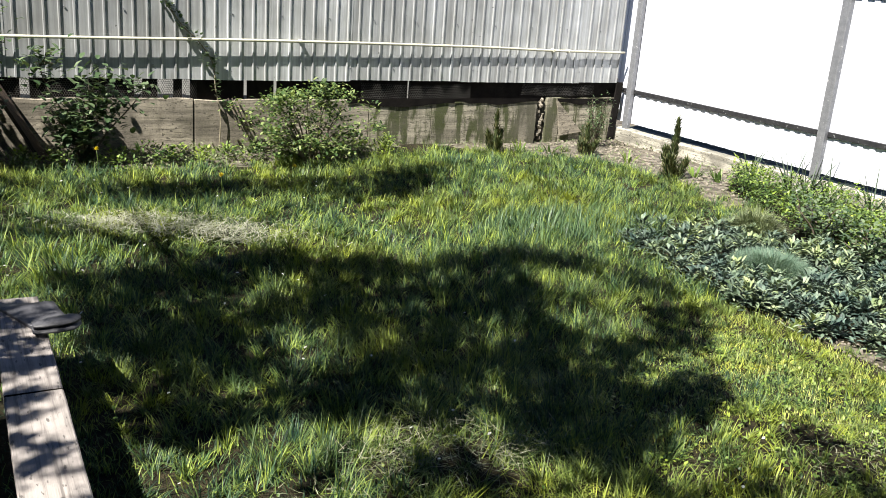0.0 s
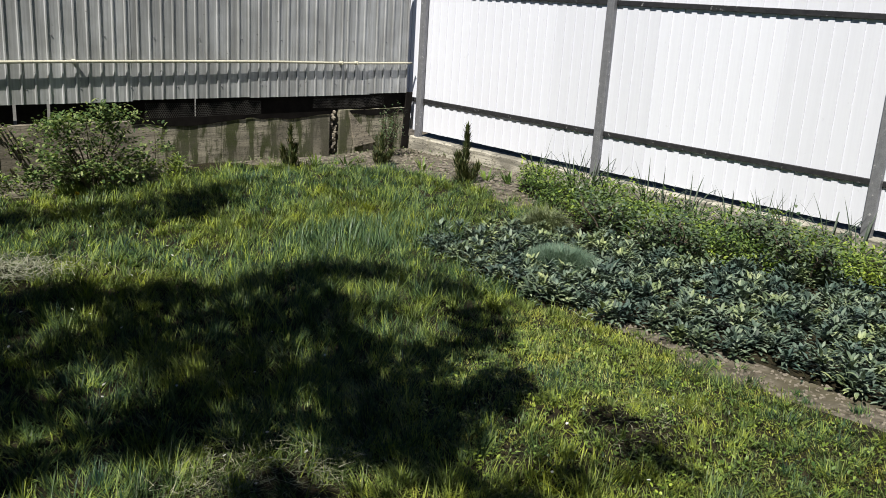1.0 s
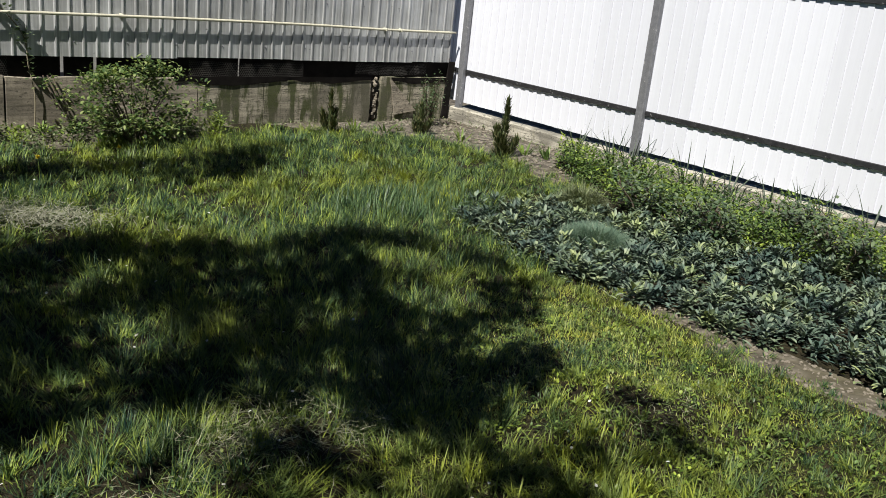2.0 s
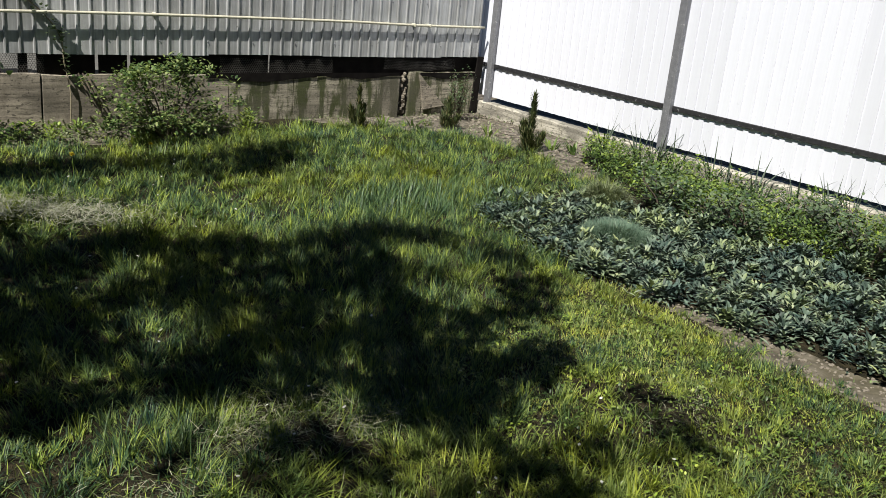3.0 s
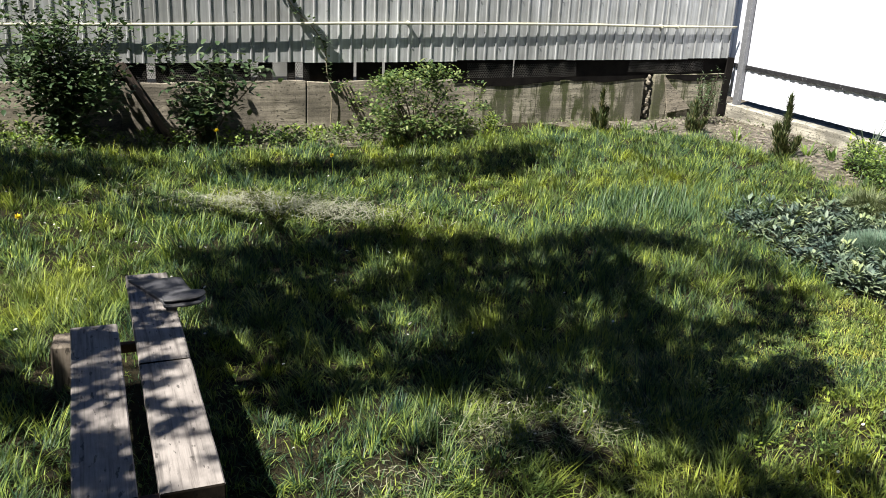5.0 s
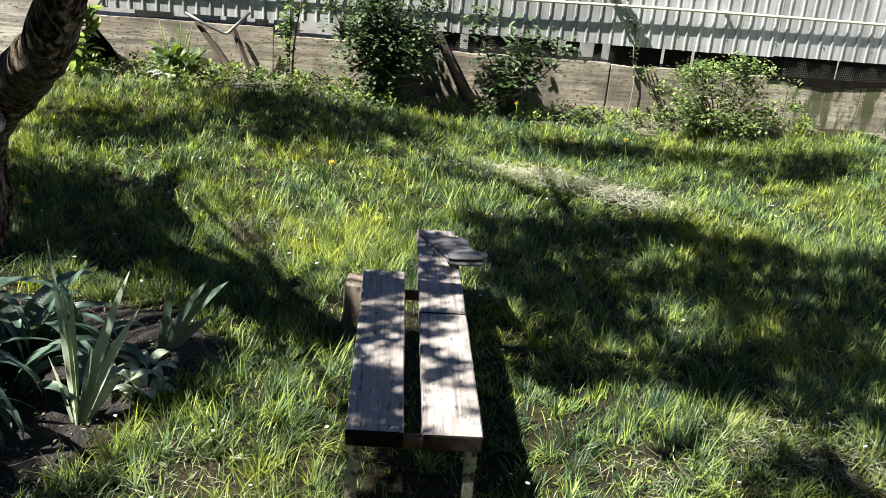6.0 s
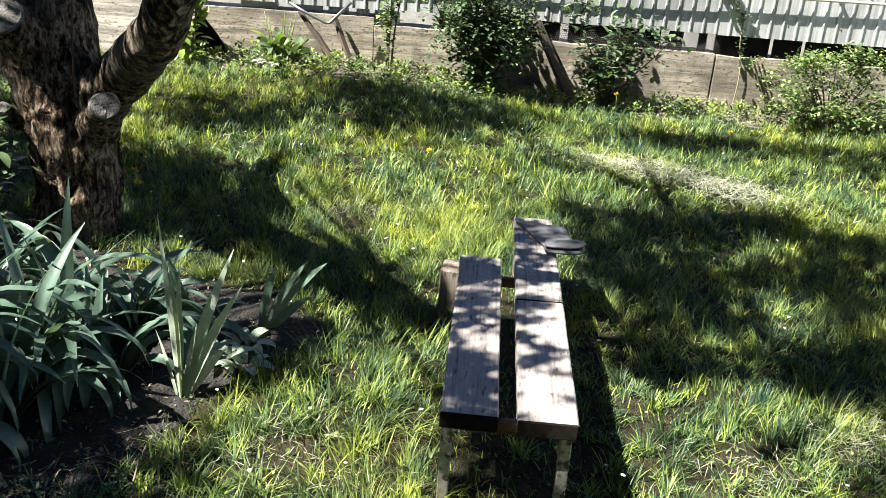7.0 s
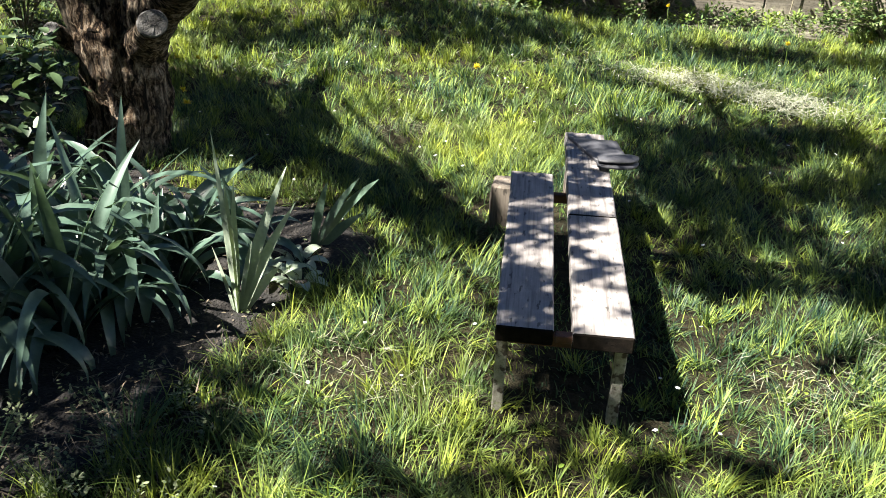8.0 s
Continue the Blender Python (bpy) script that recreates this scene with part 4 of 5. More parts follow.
iris_clump(-8.55, -4.72, 2, 8, 0.5, 0.7, 0.08, LONG_IRIS)


def iris_fan(x, y, leaves, label, mat):
    """A flat fan of stiff leaves: length, lean (positive to the east), width."""
    t = tagged(empty("iris_plant", x, y, gz(x, y)), label, "iris", "irises by the tree")
    for k, (ln, lean, w) in enumerate(leaves):
        az = (0.0 if lean > 0 else math.pi) + random.uniform(-0.5, 0.5)
        me = ribbons("leaf", [(0.03 * lean, random.uniform(-0.02, 0.02), -0.01)], az, abs(lean) * 0.8, abs(lean) * 0.5, ln, w, 8, "iris", 0.06, twist=random.uniform(-0.35, 0.35), roll=0.85 + random.uniform(-0.3, 0.3))
        part("leaf", me, mat, t)


iris_fan(-7.57, -5.18, [(0.66, -0.06, 0.05), (0.50, 0.03, 0.045), (0.50, -0.02, 0.05), (0.56, 0.30, 0.05), (0.46, 0.42, 0.05), (0.30, 0.2, 0.04), (0.26, -0.25, 0.035), (0.22, 0.6, 0.035)], "upright iris fan with stiff pale green leaves", SUNLITLEAF)
iris_fan(-7.42, -4.72, [(0.46, 0.62, 0.055), (0.40, 0.48, 0.05), (0.30, 0.2, 0.045), (0.24, 0.85, 0.04)], "small iris fan with broad dark green leaves", IRIS)


def pale_rosette(x, y):
    """Short broad leaves that curl outwards."""
    t = tagged(empty("tulip_plant", x, y, gz(x, y)), "small tulip plant with broad curled pale green leaves", "plant", "young tulips by the irises")
    for i in range(7):
        a = 0.9 * i + random.uniform(-0.3, 0.3)
        part("leaf", ribbons("leaf", [(0.02 * math.cos(a), 0.02 * math.sin(a), 0)], a, random.uniform(0.15, 0.5), random.uniform(1.2, 2.2), random.uniform(0.10, 0.16), random.uniform(0.03, 0.04), 8, "leaf", 0.16, twist=random.uniform(-0.4, 0.4)), SUNLITLEAF, t)


for x, y in ((-7.50, -4.98), (-7.43, -4.86), (-7.40, -5.0)):
    pale_rosette(x, y)


# ---- plants by the fences ----
def leafy(name, x, y, height, radius, n, leaf, label, category, mat, stems=7, lean=0.35, low=0.12, flat=1.0, group=""):
    """A shrub: thin bent stems and leaves set along them."""
    t = tagged(empty(name, x, y, gz(x, y)), label, category, group)
    tips = []
    for i in range(stems):
        bm = bmesh.new()
        a = 6.283 * i / stems + random.uniform(-0.4, 0.4)
        r = radius * random.uniform(0.3, 1.0)
        h = height * random.uniform(0.42, 1.0)
        p = [Vector((0.02 * math.cos(a), 0.02 * math.sin(a), -0.03)), Vector((r * 0.35 * math.cos(a), r * 0.35 * math.sin(a) * flat, h * 0.4)),
             Vector((r * 0.75 * math.cos(a + 0.2), r * 0.75 * math.sin(a + 0.2) * flat, h * 0.75)), Vector((r * math.cos(a), r * math.sin(a) * flat, h))]
        q, rad = smooth_path(p, [0.010, 0.008, 0.005, 0.002], 5)
        tube(bm, q, rad, 5)
        tips += [v for v in q if v.z > height * low]
        for _ in range(3):
            k = random.randrange(4, len(q) - 2)
            b = q[k]
            e = b + Vector((random.uniform(-1, 1), random.uniform(-1, 1) * flat, random.uniform(0.1, 1))).normalized() * radius * random.uniform(0.25, 0.5)
            tube(bm, [b, (b + e) / 2 + Vector((0, 0, 0.02)), e], [0.004, 0.003, 0.0015], 4)
            tips += [b.lerp(e, s) for s in (0.3, 0.55, 0.8, 1.0, 1.0)]
        part("stem", bm, TWIG, t)
    tips = np.array([tuple(v) for v in tips])
    tips = tips[rng.random(len(tips)) < 0.75]
    pos = tips[rng.integers(0, len(tips), n)] + rng.normal(0, 0.03 + radius * 0.06, (n, 3))
    pos[:, 2] = np.maximum(pos[:, 2], 0.02)
    me = ribbons("leaves", pos, uni(0, 6.283, n), uni(0.5, 1.7, n), uni(0.1, 1.0, n), uni(leaf * 0.6, leaf * 1.2, n), uni(leaf * 0.4, leaf * 0.65, n), 3, "leaf", 0.12)
    part("leaves", me, mat, t)
    return t


def mound_bush(x, y, height, radius, flat, clusters, per, leaf, mat, label):
    """A rounded bush: branches that fork to many leaf clusters with gaps between."""
    t = tagged(empty("flowering_bush", x, y, gz(x, y)), label, "bush")
    pos = []
    for i in range(clusters):
        a, h = random.uniform(0, 6.283), random.uniform(0.12, 1.0)
        reach = radius * math.sqrt(max(0.05, 1 - ((h - 0.38) / 0.66) ** 2)) * random.uniform(0.3, 1.15) * (1 + 0.3 * math.sin(3 * a + 1))
        tip = Vector((reach * math.cos(a), reach * math.sin(a) * flat, height * h * (1 - 0.12 * math.cos(2 * a))))
        n = int(per * random.uniform(0.5, 1.4))
        pos.append(rng.normal(0, 1, (n, 3)) * (0.05, 0.045, 0.034) + tuple(tip))
        if i % 2 == 0:
            bm = bmesh.new()
            q, rad = smooth_path([(0.05 * math.cos(a), 0.05 * math.sin(a), -0.03), tip * 0.45 + Vector((0, 0, 0.02)), tip], [0.011, 0.006, 0.002], 5)
            tube(bm, q, rad, 5)
            part("branch", bm, TWIG, t)
    pos = np.concatenate(pos)
    pos[:, 2] = np.maximum(pos[:, 2], 0.02)
    n = len(pos)
    part("leaves", ribbons("leaves", pos, uni(0, 6.283, n), uni(0.4, 1.7, n), uni(0.1, 1.0, n), uni(leaf * 0.6, leaf * 1.2, n), uni(leaf * 0.4, leaf * 0.65, n), 3, "leaf", 0.12), mat, t)


mound_bush(-3.78, -0.48, 0.62, 0.66, 0.5, 70, 62, 0.040, BUSH, "rounded rose-like bush with small light green leaves")
leafy("flowering_bush", -5.58, -0.36, 0.80, 0.44, 1050, 0.076, "thin currant bush with broad lobed green leaves", "bush", DARKLEAF, 9, low=0.05, flat=0.7)
leafy("flowering_bush", -6.62, -0.48, 1.2, 0.60, 5200, 0.058, "tall dense dark green currant bush by the wall", "bush", DARKLEAF, 16, low=0.0, flat=0.7)
leafy("flowering_bush", -9.9, -2.1, 0.75, 0.5, 900, 0.05, "bush with dark leaves and yellow blossom", "bush", DARKLEAF, 9)
leafy("young_shrub", -8.76, -4.15, 0.66, 0.22, 330, 0.085, "small shrub with dark rounded leaves at the tree trunk", "shrub", DARKLEAF, 6)
leafy("young_shrub", -8.95, -0.62, 0.62, 0.16, 90, 0.13, "young sapling with drooping light green leaves", "sapling", WEED, 3)
leafy("tall_stems", -7.38, -0.35, 1.2, 0.14, 170, 0.06, "thin upright raspberry canes with few leaves", "canes", BUSH, 4, low=0.3)
leafy("climber", -0.55, -0.30, 0.55, 0.20, 420, 0.03, "small bushy climber in the fence corner", "plant", DARKLEAF, 6)


def yellow_blossom():
    n = 160
    pos = rng.normal(0, 0.22, (n, 3)) * (1, 1, 0.5) + (-9.75, -2.1, 0.5)
    ob = part("yellow_blossom", ribbons("yellow_blossom", pos, uni(0, 6.28, n), uni(0.3, 1.6, n), 0.5, 0.035, 0.03, 2, "leaf"), YELLOW)
    tagged(ob, "clusters of small yellow blossom", "blossom", kind="stuff")


yellow_blossom()


def rhubarb(x, y):
    t = tagged(empty("rhubarb_plant", x, y, gz(x, y)), "leafy horseradish plant with long upright green leaves", "plant")
    for i in range(70):
        a = random.uniform(0, 6.283)
        r = 0.17 * math.sqrt(random.random())
        z = random.uniform(0.0, 0.26) * (1 - r / 0.3)
        me = ribbons("leaf", [(r * math.cos(a), r * math.sin(a), z)], a + random.uniform(-1.3, 1.3), random.uniform(0.05, 0.9), random.uniform(0.3, 1.5), random.uniform(0.10, 0.19), random.uniform(0.04, 0.07), 6, "leaf", 0.18, twist=random.uniform(-1, 1))
        part("leaf", me, DARKLEAF if i % 3 else WEED, t)
    for i in range(7):
        a = random.uniform(0, 6.283)
        bm = bmesh.new()
        tube(bm, [(0.05 * math.cos(a), 0.05 * math.sin(a), 0), (0.09 * math.cos(a), 0.09 * math.sin(a), 0.2), (0.13 * math.cos(a), 0.13 * math.sin(a), random.uniform(0.3, 0.48))], [0.006, 0.005, 0.003], 5)
        part("stalk", bm, WEED, t)
    for i in range(4):
        a = random.uniform(3.6, 5.8)
        me = ribbons("pale_leaf", [(0.1 * math.cos(a), 0.1 * math.sin(a), 0.02)], a, 1.2, 0.6, 0.16, 0.08, 4, "leaf", 0.1)
        part("pale_leaf", me, PETAL, t, "bleached withered leaf")


rhubarb(-8.27, -0.38)


def thuja(x, y, h, r):
    t = tagged(empty("young_thuja", x, y, gz(x, y)), "young upright thuja with brownish green sprays", "conifer", "young conifers in the corner")
    bm = bmesh.new()
    tube(bm, [(0, 0, -0.03), (0.005, 0, h * 0.5), (0, 0.004, h * 0.96)], [0.012, 0.008, 0.002], 6)
    part("stem", bm, TWIG, t)
    spires = [(0, 0, 1.0)] + [(r * 0.6 * math.cos(k * 2.2 + x), r * 0.6 * math.sin(k * 2.2 + x), random.uniform(0.25, 0.5)) for k in range(6)]
    pos, a = [], []
    for sx, sy, f in spires:
        n = int(420 * h / 0.5 * f)
        s = rng.random(n)
        rr = r * 0.55 * (1 - s) ** 0.9 * uni(0.1, 1.0, n)
        q = uni(0, 6.283, n)
        pos.append(np.stack([sx * (0.4 + s) + rr * np.cos(q), sy * (0.4 + s) + rr * np.sin(q), 0.01 + h * 0.92 * f * s], 1))
        a.append(q)
    pos, a = np.concatenate(pos), np.concatenate(a)
    n = len(pos)
    me = ribbons("sprays", pos, a, uni(0.1, 0.8, n), uni(-0.3, 0.3, n), uni(0.04, 0.08, n), uni(0.008, 0.014, n), 2, "leaf")
    part("sprays", me, THUJA, t)


thuja(-1.93, -0.53, 0.40, 0.10)
thuja(-0.86, -1.80, 0.55, 0.15)
thuja(-0.93, -0.66, 0.30, 0.13)


def small_tuft(x, y, n, h, w, label, mat, group, name="leafy_tuft", category="plant", lean=0.7, curl=0.6):
    t = tagged(empty(name, x, y, gz(x, y) - 0.005), label, category, group)
    for i in range(n):
        a = random.uniform(0, 6.283)
        me = ribbons("leaf", [(0.03 * math.cos(a), 0.03 * math.sin(a), 0)], a, random.uniform(0.05, lean), random.uniform(0, curl), random.uniform(h * 0.6, h * 1.1), random.uniform(w * 0.6, w), 5, "iris", 0.1)
        part("leaf", me, mat, t)
    return t


for x, y in ((-0.60, -1.84), (-0.52, -2.05), (-1.25, -0.5), (-0.70, -1.05), (-0.45, -1.35), (-1.55, -0.42)):
    small_tuft(x, y, 10, 0.15, 0.028, "small leafy seedling in bare soil", WEED, "seedlings in the corner soil", "seedling")
for x, y in ((-1.36, -4.20), (-1.41, -4.50), (-0.68, -4.53), (-1.10, -5.23), (-1.25, -3.73), (-0.86, -4.92)):
    leafy("bushy_weed", x, y, 0.30, 0.24, 420, 0.045, "bushy dark green weed near the kerb", "weed", DARKLEAF, 7, low=0.05, group="bushy weeds by the kerb")
# onion-like clumps along the kerb
for i in range(15):
    y = -2.25 - i * 0.27 + random.uniform(-0.08, 0.08)
    small_tuft(-0.22 + random.uniform(-0.08, 0.05), y, 30 if i < 3 else 17, 0.45, 0.015, "upright tuft of dry-tipped onion leaves by the kerb", ONION, "onion tufts along the kerb", "onion_tuft", "onion", 0.35, 2.0)


def mound(x, y, r, h, n, mat, label, fine=0.004):
    a, s = uni(0, 6.283, n), np.sqrt(rng.random(n))
    pos = np.stack([r * s * np.cos(a), r * s * np.sin(a), 0.02 + h * 0.55 * (1 - s ** 2)], 1)
    ob = part("feathery_mound", ribbons("feathery_mound", pos, a + uni(-1, 1, n), uni(0.0, 1.4, n), uni(0, 1.4, n), uni(h * 0.3, h * 0.7, n), fine, 3), mat)
    ob.location = (x, y, gz(x, y))
    tagged(ob, label, "plant")


mound(-2.22, -4.10, 0.24, 0.13, 4200, MOUND, "low feathery mound of fine blue-green leaves")
mound(-1.62, -3.45, 0.17, 0.22, 1600, GREYLEAF, "small grey lavender-like tuft", 0.006)

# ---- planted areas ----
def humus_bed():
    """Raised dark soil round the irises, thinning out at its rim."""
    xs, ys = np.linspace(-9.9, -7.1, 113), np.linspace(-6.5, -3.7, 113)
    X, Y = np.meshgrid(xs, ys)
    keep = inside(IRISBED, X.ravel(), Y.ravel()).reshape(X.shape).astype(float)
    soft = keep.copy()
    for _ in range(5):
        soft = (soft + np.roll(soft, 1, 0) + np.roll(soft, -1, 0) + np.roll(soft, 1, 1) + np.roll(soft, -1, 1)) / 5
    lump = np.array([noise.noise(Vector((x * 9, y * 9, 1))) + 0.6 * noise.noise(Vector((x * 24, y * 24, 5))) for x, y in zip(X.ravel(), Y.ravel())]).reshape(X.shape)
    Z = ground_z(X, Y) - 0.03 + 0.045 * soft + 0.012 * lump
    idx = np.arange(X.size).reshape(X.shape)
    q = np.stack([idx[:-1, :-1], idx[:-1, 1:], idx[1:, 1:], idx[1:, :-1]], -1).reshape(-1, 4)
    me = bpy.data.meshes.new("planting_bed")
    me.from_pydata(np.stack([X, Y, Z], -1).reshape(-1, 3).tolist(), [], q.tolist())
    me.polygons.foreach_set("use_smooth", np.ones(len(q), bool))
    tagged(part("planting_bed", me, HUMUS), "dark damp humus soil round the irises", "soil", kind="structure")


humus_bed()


def scatter(poly, n):
    xs, ys = [p[0] for p in poly], [p[1] for p in poly]
    x, y = uni(min(xs), max(xs), n), uni(min(ys), max(ys), n)
    k = inside(poly, x, y)
    return x[k], y[k]


def area_leaves(name, poly, n, hmin, hmax, leaf, ratio, mat, label, category, lean=(0.4, 1.6), lumpy=0.5):
    x, y = scatter(poly, n)
    dens = np.clip(0.5 + 0.36 * np.sin(5.3 * x + 1.1 * np.sin(3 * y)) * np.sin(4.7 * y + 0.7) + 0.34 * np.sin(15 * x + 2 * np.sin(5 * y)) * np.sin(14 * y + 1.5 * np.sin(6 * x)), 0, 1)
    keep = rng.random(len(x)) > lumpy * (1 - dens)
    x, y, dens = x[keep], y[keep], dens[keep]
    m = len(x)
    z = ground_z(x, y) + hmin + (hmax - hmin) * rng.random(m) * (0.45 + 0.55 * dens)
    me = ribbons(name, np.stack([x, y, z], 1), uni(0, 6.283, m), uni(*lean, m), uni(0.1, 0.9, m), uni(leaf * 0.6, leaf * 1.25, m), uni(leaf * ratio * 0.7, leaf * ratio * 1.2, m), 3, "leaf", 0.14)
    tagged(part(name, me, mat), label, category, kind="stuff")


def rosettes(name, poly, spacing, leaves, height, leaf, ratio, mat, label, category):
    """Low leafy plants set close, each with its leaves turned outwards from one stem."""
    xs, ys = [p[0] for p in poly], [p[1] for p in poly]
    gx, gy = np.meshgrid(np.arange(min(xs), max(xs), spacing), np.arange(min(ys), max(ys), spacing))
    x, y = gx.ravel() + uni(-0.48, 0.48, gx.size) * spacing, gy.ravel() + uni(-0.48, 0.48, gx.size) * spacing
    k = inside(poly, x, y) & (rng.random(len(x)) < 0.93) & (np.hypot(x + 2.22, y + 4.10) > 0.26)
    x, y = x[k], y[k]
    size = uni(0.55, 1.25, len(x))
    i = np.repeat(np.arange(len(x)), leaves)
    m = len(i)
    a, u = uni(0, 6.283, m), rng.random(m) ** 0.7
    r = np.abs(rng.normal(0, spacing * 0.36, m)) * size[i]
    px, py = x[i] + r * np.cos(a), y[i] + r * np.sin(a)
    z = ground_z(px, py) + height * size[i] * u * np.clip(1 - (r / (spacing * 1.1)) ** 2, 0.1, 1)
    me = ribbons(name, np.stack([px, py, z], 1), a + rng.normal(0, 0.5, m), 1.35 - 0.75 * u + rng.normal(0, 0.25, m), uni(0.1, 0.9, m), uni(leaf * 0.6, leaf * 1.25, m) * (0.6 + 0.4 * size[i]), uni(leaf * ratio * 0.7, leaf * ratio * 1.2, m), 3, "leaf", 0.16)
    tagged(part(name, me, mat), label, category, kind="stuff")


rosettes("bed_foliage", BED, 0.12, 74, 0.115, 0.048, 0.38, SAGE, "dense bed of grey-green oblong leaves", "bed plants")
area_leaves("weed_foliage", GREENS, 42000, 0.0, 0.27, 0.036, 0.48, WEED, "mass of bright green leafy weeds along the kerb", "weeds", lumpy=0.65)
area_leaves("wall_foot_foliage", WALLFOOT, 12000, 0.0, 0.10, 0.03, 0.5, GREYLEAF, "low pale green groundcover along the wall foot", "groundcover", lumpy=0.8)
rosettes("wall_foot_weeds", WALLFOOT, 0.19, 44, 0.13, 0.04, 0.5, WEED, "loose green weeds at the foot of the wall", "weeds")
area_leaves("corner_seedlings", CORNER, 2600, 0.0, 0.06, 0.032, 0.45, GREYLEAF, "sparse seedlings on bare soil", "seedlings", lumpy=0.9)
area_leaves("bed_weeds", IRISBED, 900, 0.0, 0.05, 0.022, 0.5, GREYLEAF, "sparse small weeds on dark soil", "weeds", lumpy=0.9)


# ---- lawn ----
def lawn(name, n, x0, x1, y0, y1, lmin, lmax, wide, segs, mat, label):
    x, y = uni(x0, x1, n), uni(y0, y1, n)
    ok = np.ones(n, bool)
    for poly in (BED, STRIP, GREENS, IRISBED):
        ok &= ~inside(poly, x + rng.normal(0, 0.06, len(x)), y + rng.normal(0, 0.06, len(x)))
    bare = inside(CORNER, x, y) | inside(WALLFOOT, x, y)
    tuftf = 0.5 + 0.28 * np.sin(7.3 * x + 2 * np.sin(2.3 * y)) * np.sin(6.1 * y + 1.7 * np.sin(3.1 * x)) + 0.22 * np.sin(17 * x + 3 * y) * np.sin(15 * y - 4 * x)
    for bx, by, br in ((-3.88, -5.77, 0.28), (-5.06, -5.33, 0.14), (-7.2, -3.3, 0.2), (-5.75, -5.75, 0.16), (-7.1, -5.5, 0.15), (-4.4, -5.75, 0.12)):
        tuftf -= 0.8 * np.exp(-((x - bx) ** 2 + (y - by) ** 2) / br ** 2)
    ok &= rng.random(n) < np.clip(0.25 + tuftf, 0.05, 1)
    ok &= ~(bare & (rng.random(n) > 0.06))
    x, y, tuftf = x[ok], y[ok], tuftf[ok]
    m = len(x)
    flow = 1.2 * np.sin(0.9 * x + 0.5) + 1.4 * np.cos(1.1 * y - 0.3 * x) + 2.2
    ln = (lmin + (lmax - lmin) * rng.random(m) ** 1.4) * (0.6 + 0.6 * np.clip(tuftf, 0, 1))
    me = ribbons(name, np.stack([x, y, ground_z(x, y) - 0.004], 1), flow + rng.normal(0, 1.3, m), np.abs(rng.normal(0.12, 0.32, m)), uni(0.1, 1.3, m), ln, uni(wide * 0.6, wide, m), segs, "grass")
    tagged(part(name, me, mat), label, "grass", kind="stuff")


def tufts(name, spacing, blades, x0, x1, y0, y1, lmin, lmax, wide, segs, mat, label, spread=0.03):
    """Grass in tight tufts about spacing apart, blades standing up and fanning out, with hollows between."""
    gx, gy = np.meshgrid(np.arange(x0, x1, spacing), np.arange(y0, y1, spacing))
    x, y = gx.ravel() + uni(-0.5, 0.5, gx.size) * spacing, gy.ravel() + uni(-0.5, 0.5, gx.size) * spacing
    count = len(x)
    ok = np.ones(count, bool)
    for poly, loose in ((BED, 0.05), (STRIP, 0.14), (GREENS, 0.06), (IRISBED, 0.05)):
        ok &= ~inside(poly, x + rng.normal(0, loose, count), y + rng.normal(0, loose, count))
    ok &= ~((inside(CORNER, x, y) | inside(WALLFOOT, x, y)) & (rng.random(count) > 0.14))
    for bx, by, br in BARE:
        ok &= rng.random(count) > 0.7 * np.exp(-((x - bx) ** 2 + (y - by) ** 2) / br ** 2)
    # little grows under the bench
    ok &= ~((np.abs(x + 6.46) < 0.19) & (y > -5.66) & (y < -4.2) & (rng.random(count) > 0.15))
    x, y = x[ok], y[ok]
    big = 0.5 + 0.3 * np.sin(2.1 * x + 1.3 * np.sin(1.7 * y)) * np.sin(2.4 * y + 0.9) + 0.3 * np.sin(6.3 * x + 1.9 * np.sin(4.1 * y)) * np.sin(5.7 * y + 1.3 * x)
    size = 0.45 + 0.5 * np.clip(big, 0, 1) + 0.45 * rng.random(len(x)) ** 2
    size *= 1 - 0.4 * ((np.abs(x + 6.42) < 0.34) & (y > -5.92) & (y < -4.1))
    size *= 1 - 0.45 * step(-4.6, -3.7, x) * step(-4.2, -5.0, y)
    lay, lying = uni(0, 6.283, len(x)), np.abs(rng.normal(0, 0.22, len(x)))
    i = np.repeat(np.arange(len(x)), blades)
    m = len(i)
    a = uni(0, 6.283, m)
    r = np.abs(rng.normal(0, spread, m)) * (0.5 + size[i])
    bx, by = x[i] + r * np.cos(a), y[i] + r * np.sin(a)
    az = np.where(rng.random(m) < 0.55, lay[i] + rng.normal(0, 0.5, m), a + rng.normal(0, 0.6, m))
    ln = (lmin + (lmax - lmin) * rng.random(m) ** 1.2) * size[i]
    me = ribbons(name, np.stack([bx, by, ground_z(bx, by) - 0.004], 1), az, np.abs(rng.normal(0.04, 0.15, m)) + 2.4 * r + lying[i], uni(0.1, 1.1, m), ln, uni(wide * 0.55, wide, m), segs, "grass")
    tagged(part(name, me, mat), label, "grass", kind="stuff")


BARE = [(-3.75, -5.73, 0.28), (-5.11, -5.36, 0.14), (-7.25, -3.43, 0.2), (-5.75, -5.45, 0.18), (-7.1, -5.5, 0.15), (-4.4, -5.75, 0.12)]
GREEN_LAWN = "uneven green lawn of long spring grass"
lawn("lawn_grass", 75000, -9.2, -2.4, -6.9, -3.0, 0.018, 0.06, 0.0055, 2, GRASS, GREEN_LAWN)
lawn("lawn_grass", 45000, -10.5, -0.6, -3.0, -0.35, 0.018, 0.06, 0.0075, 2, GRASS, GREEN_LAWN)
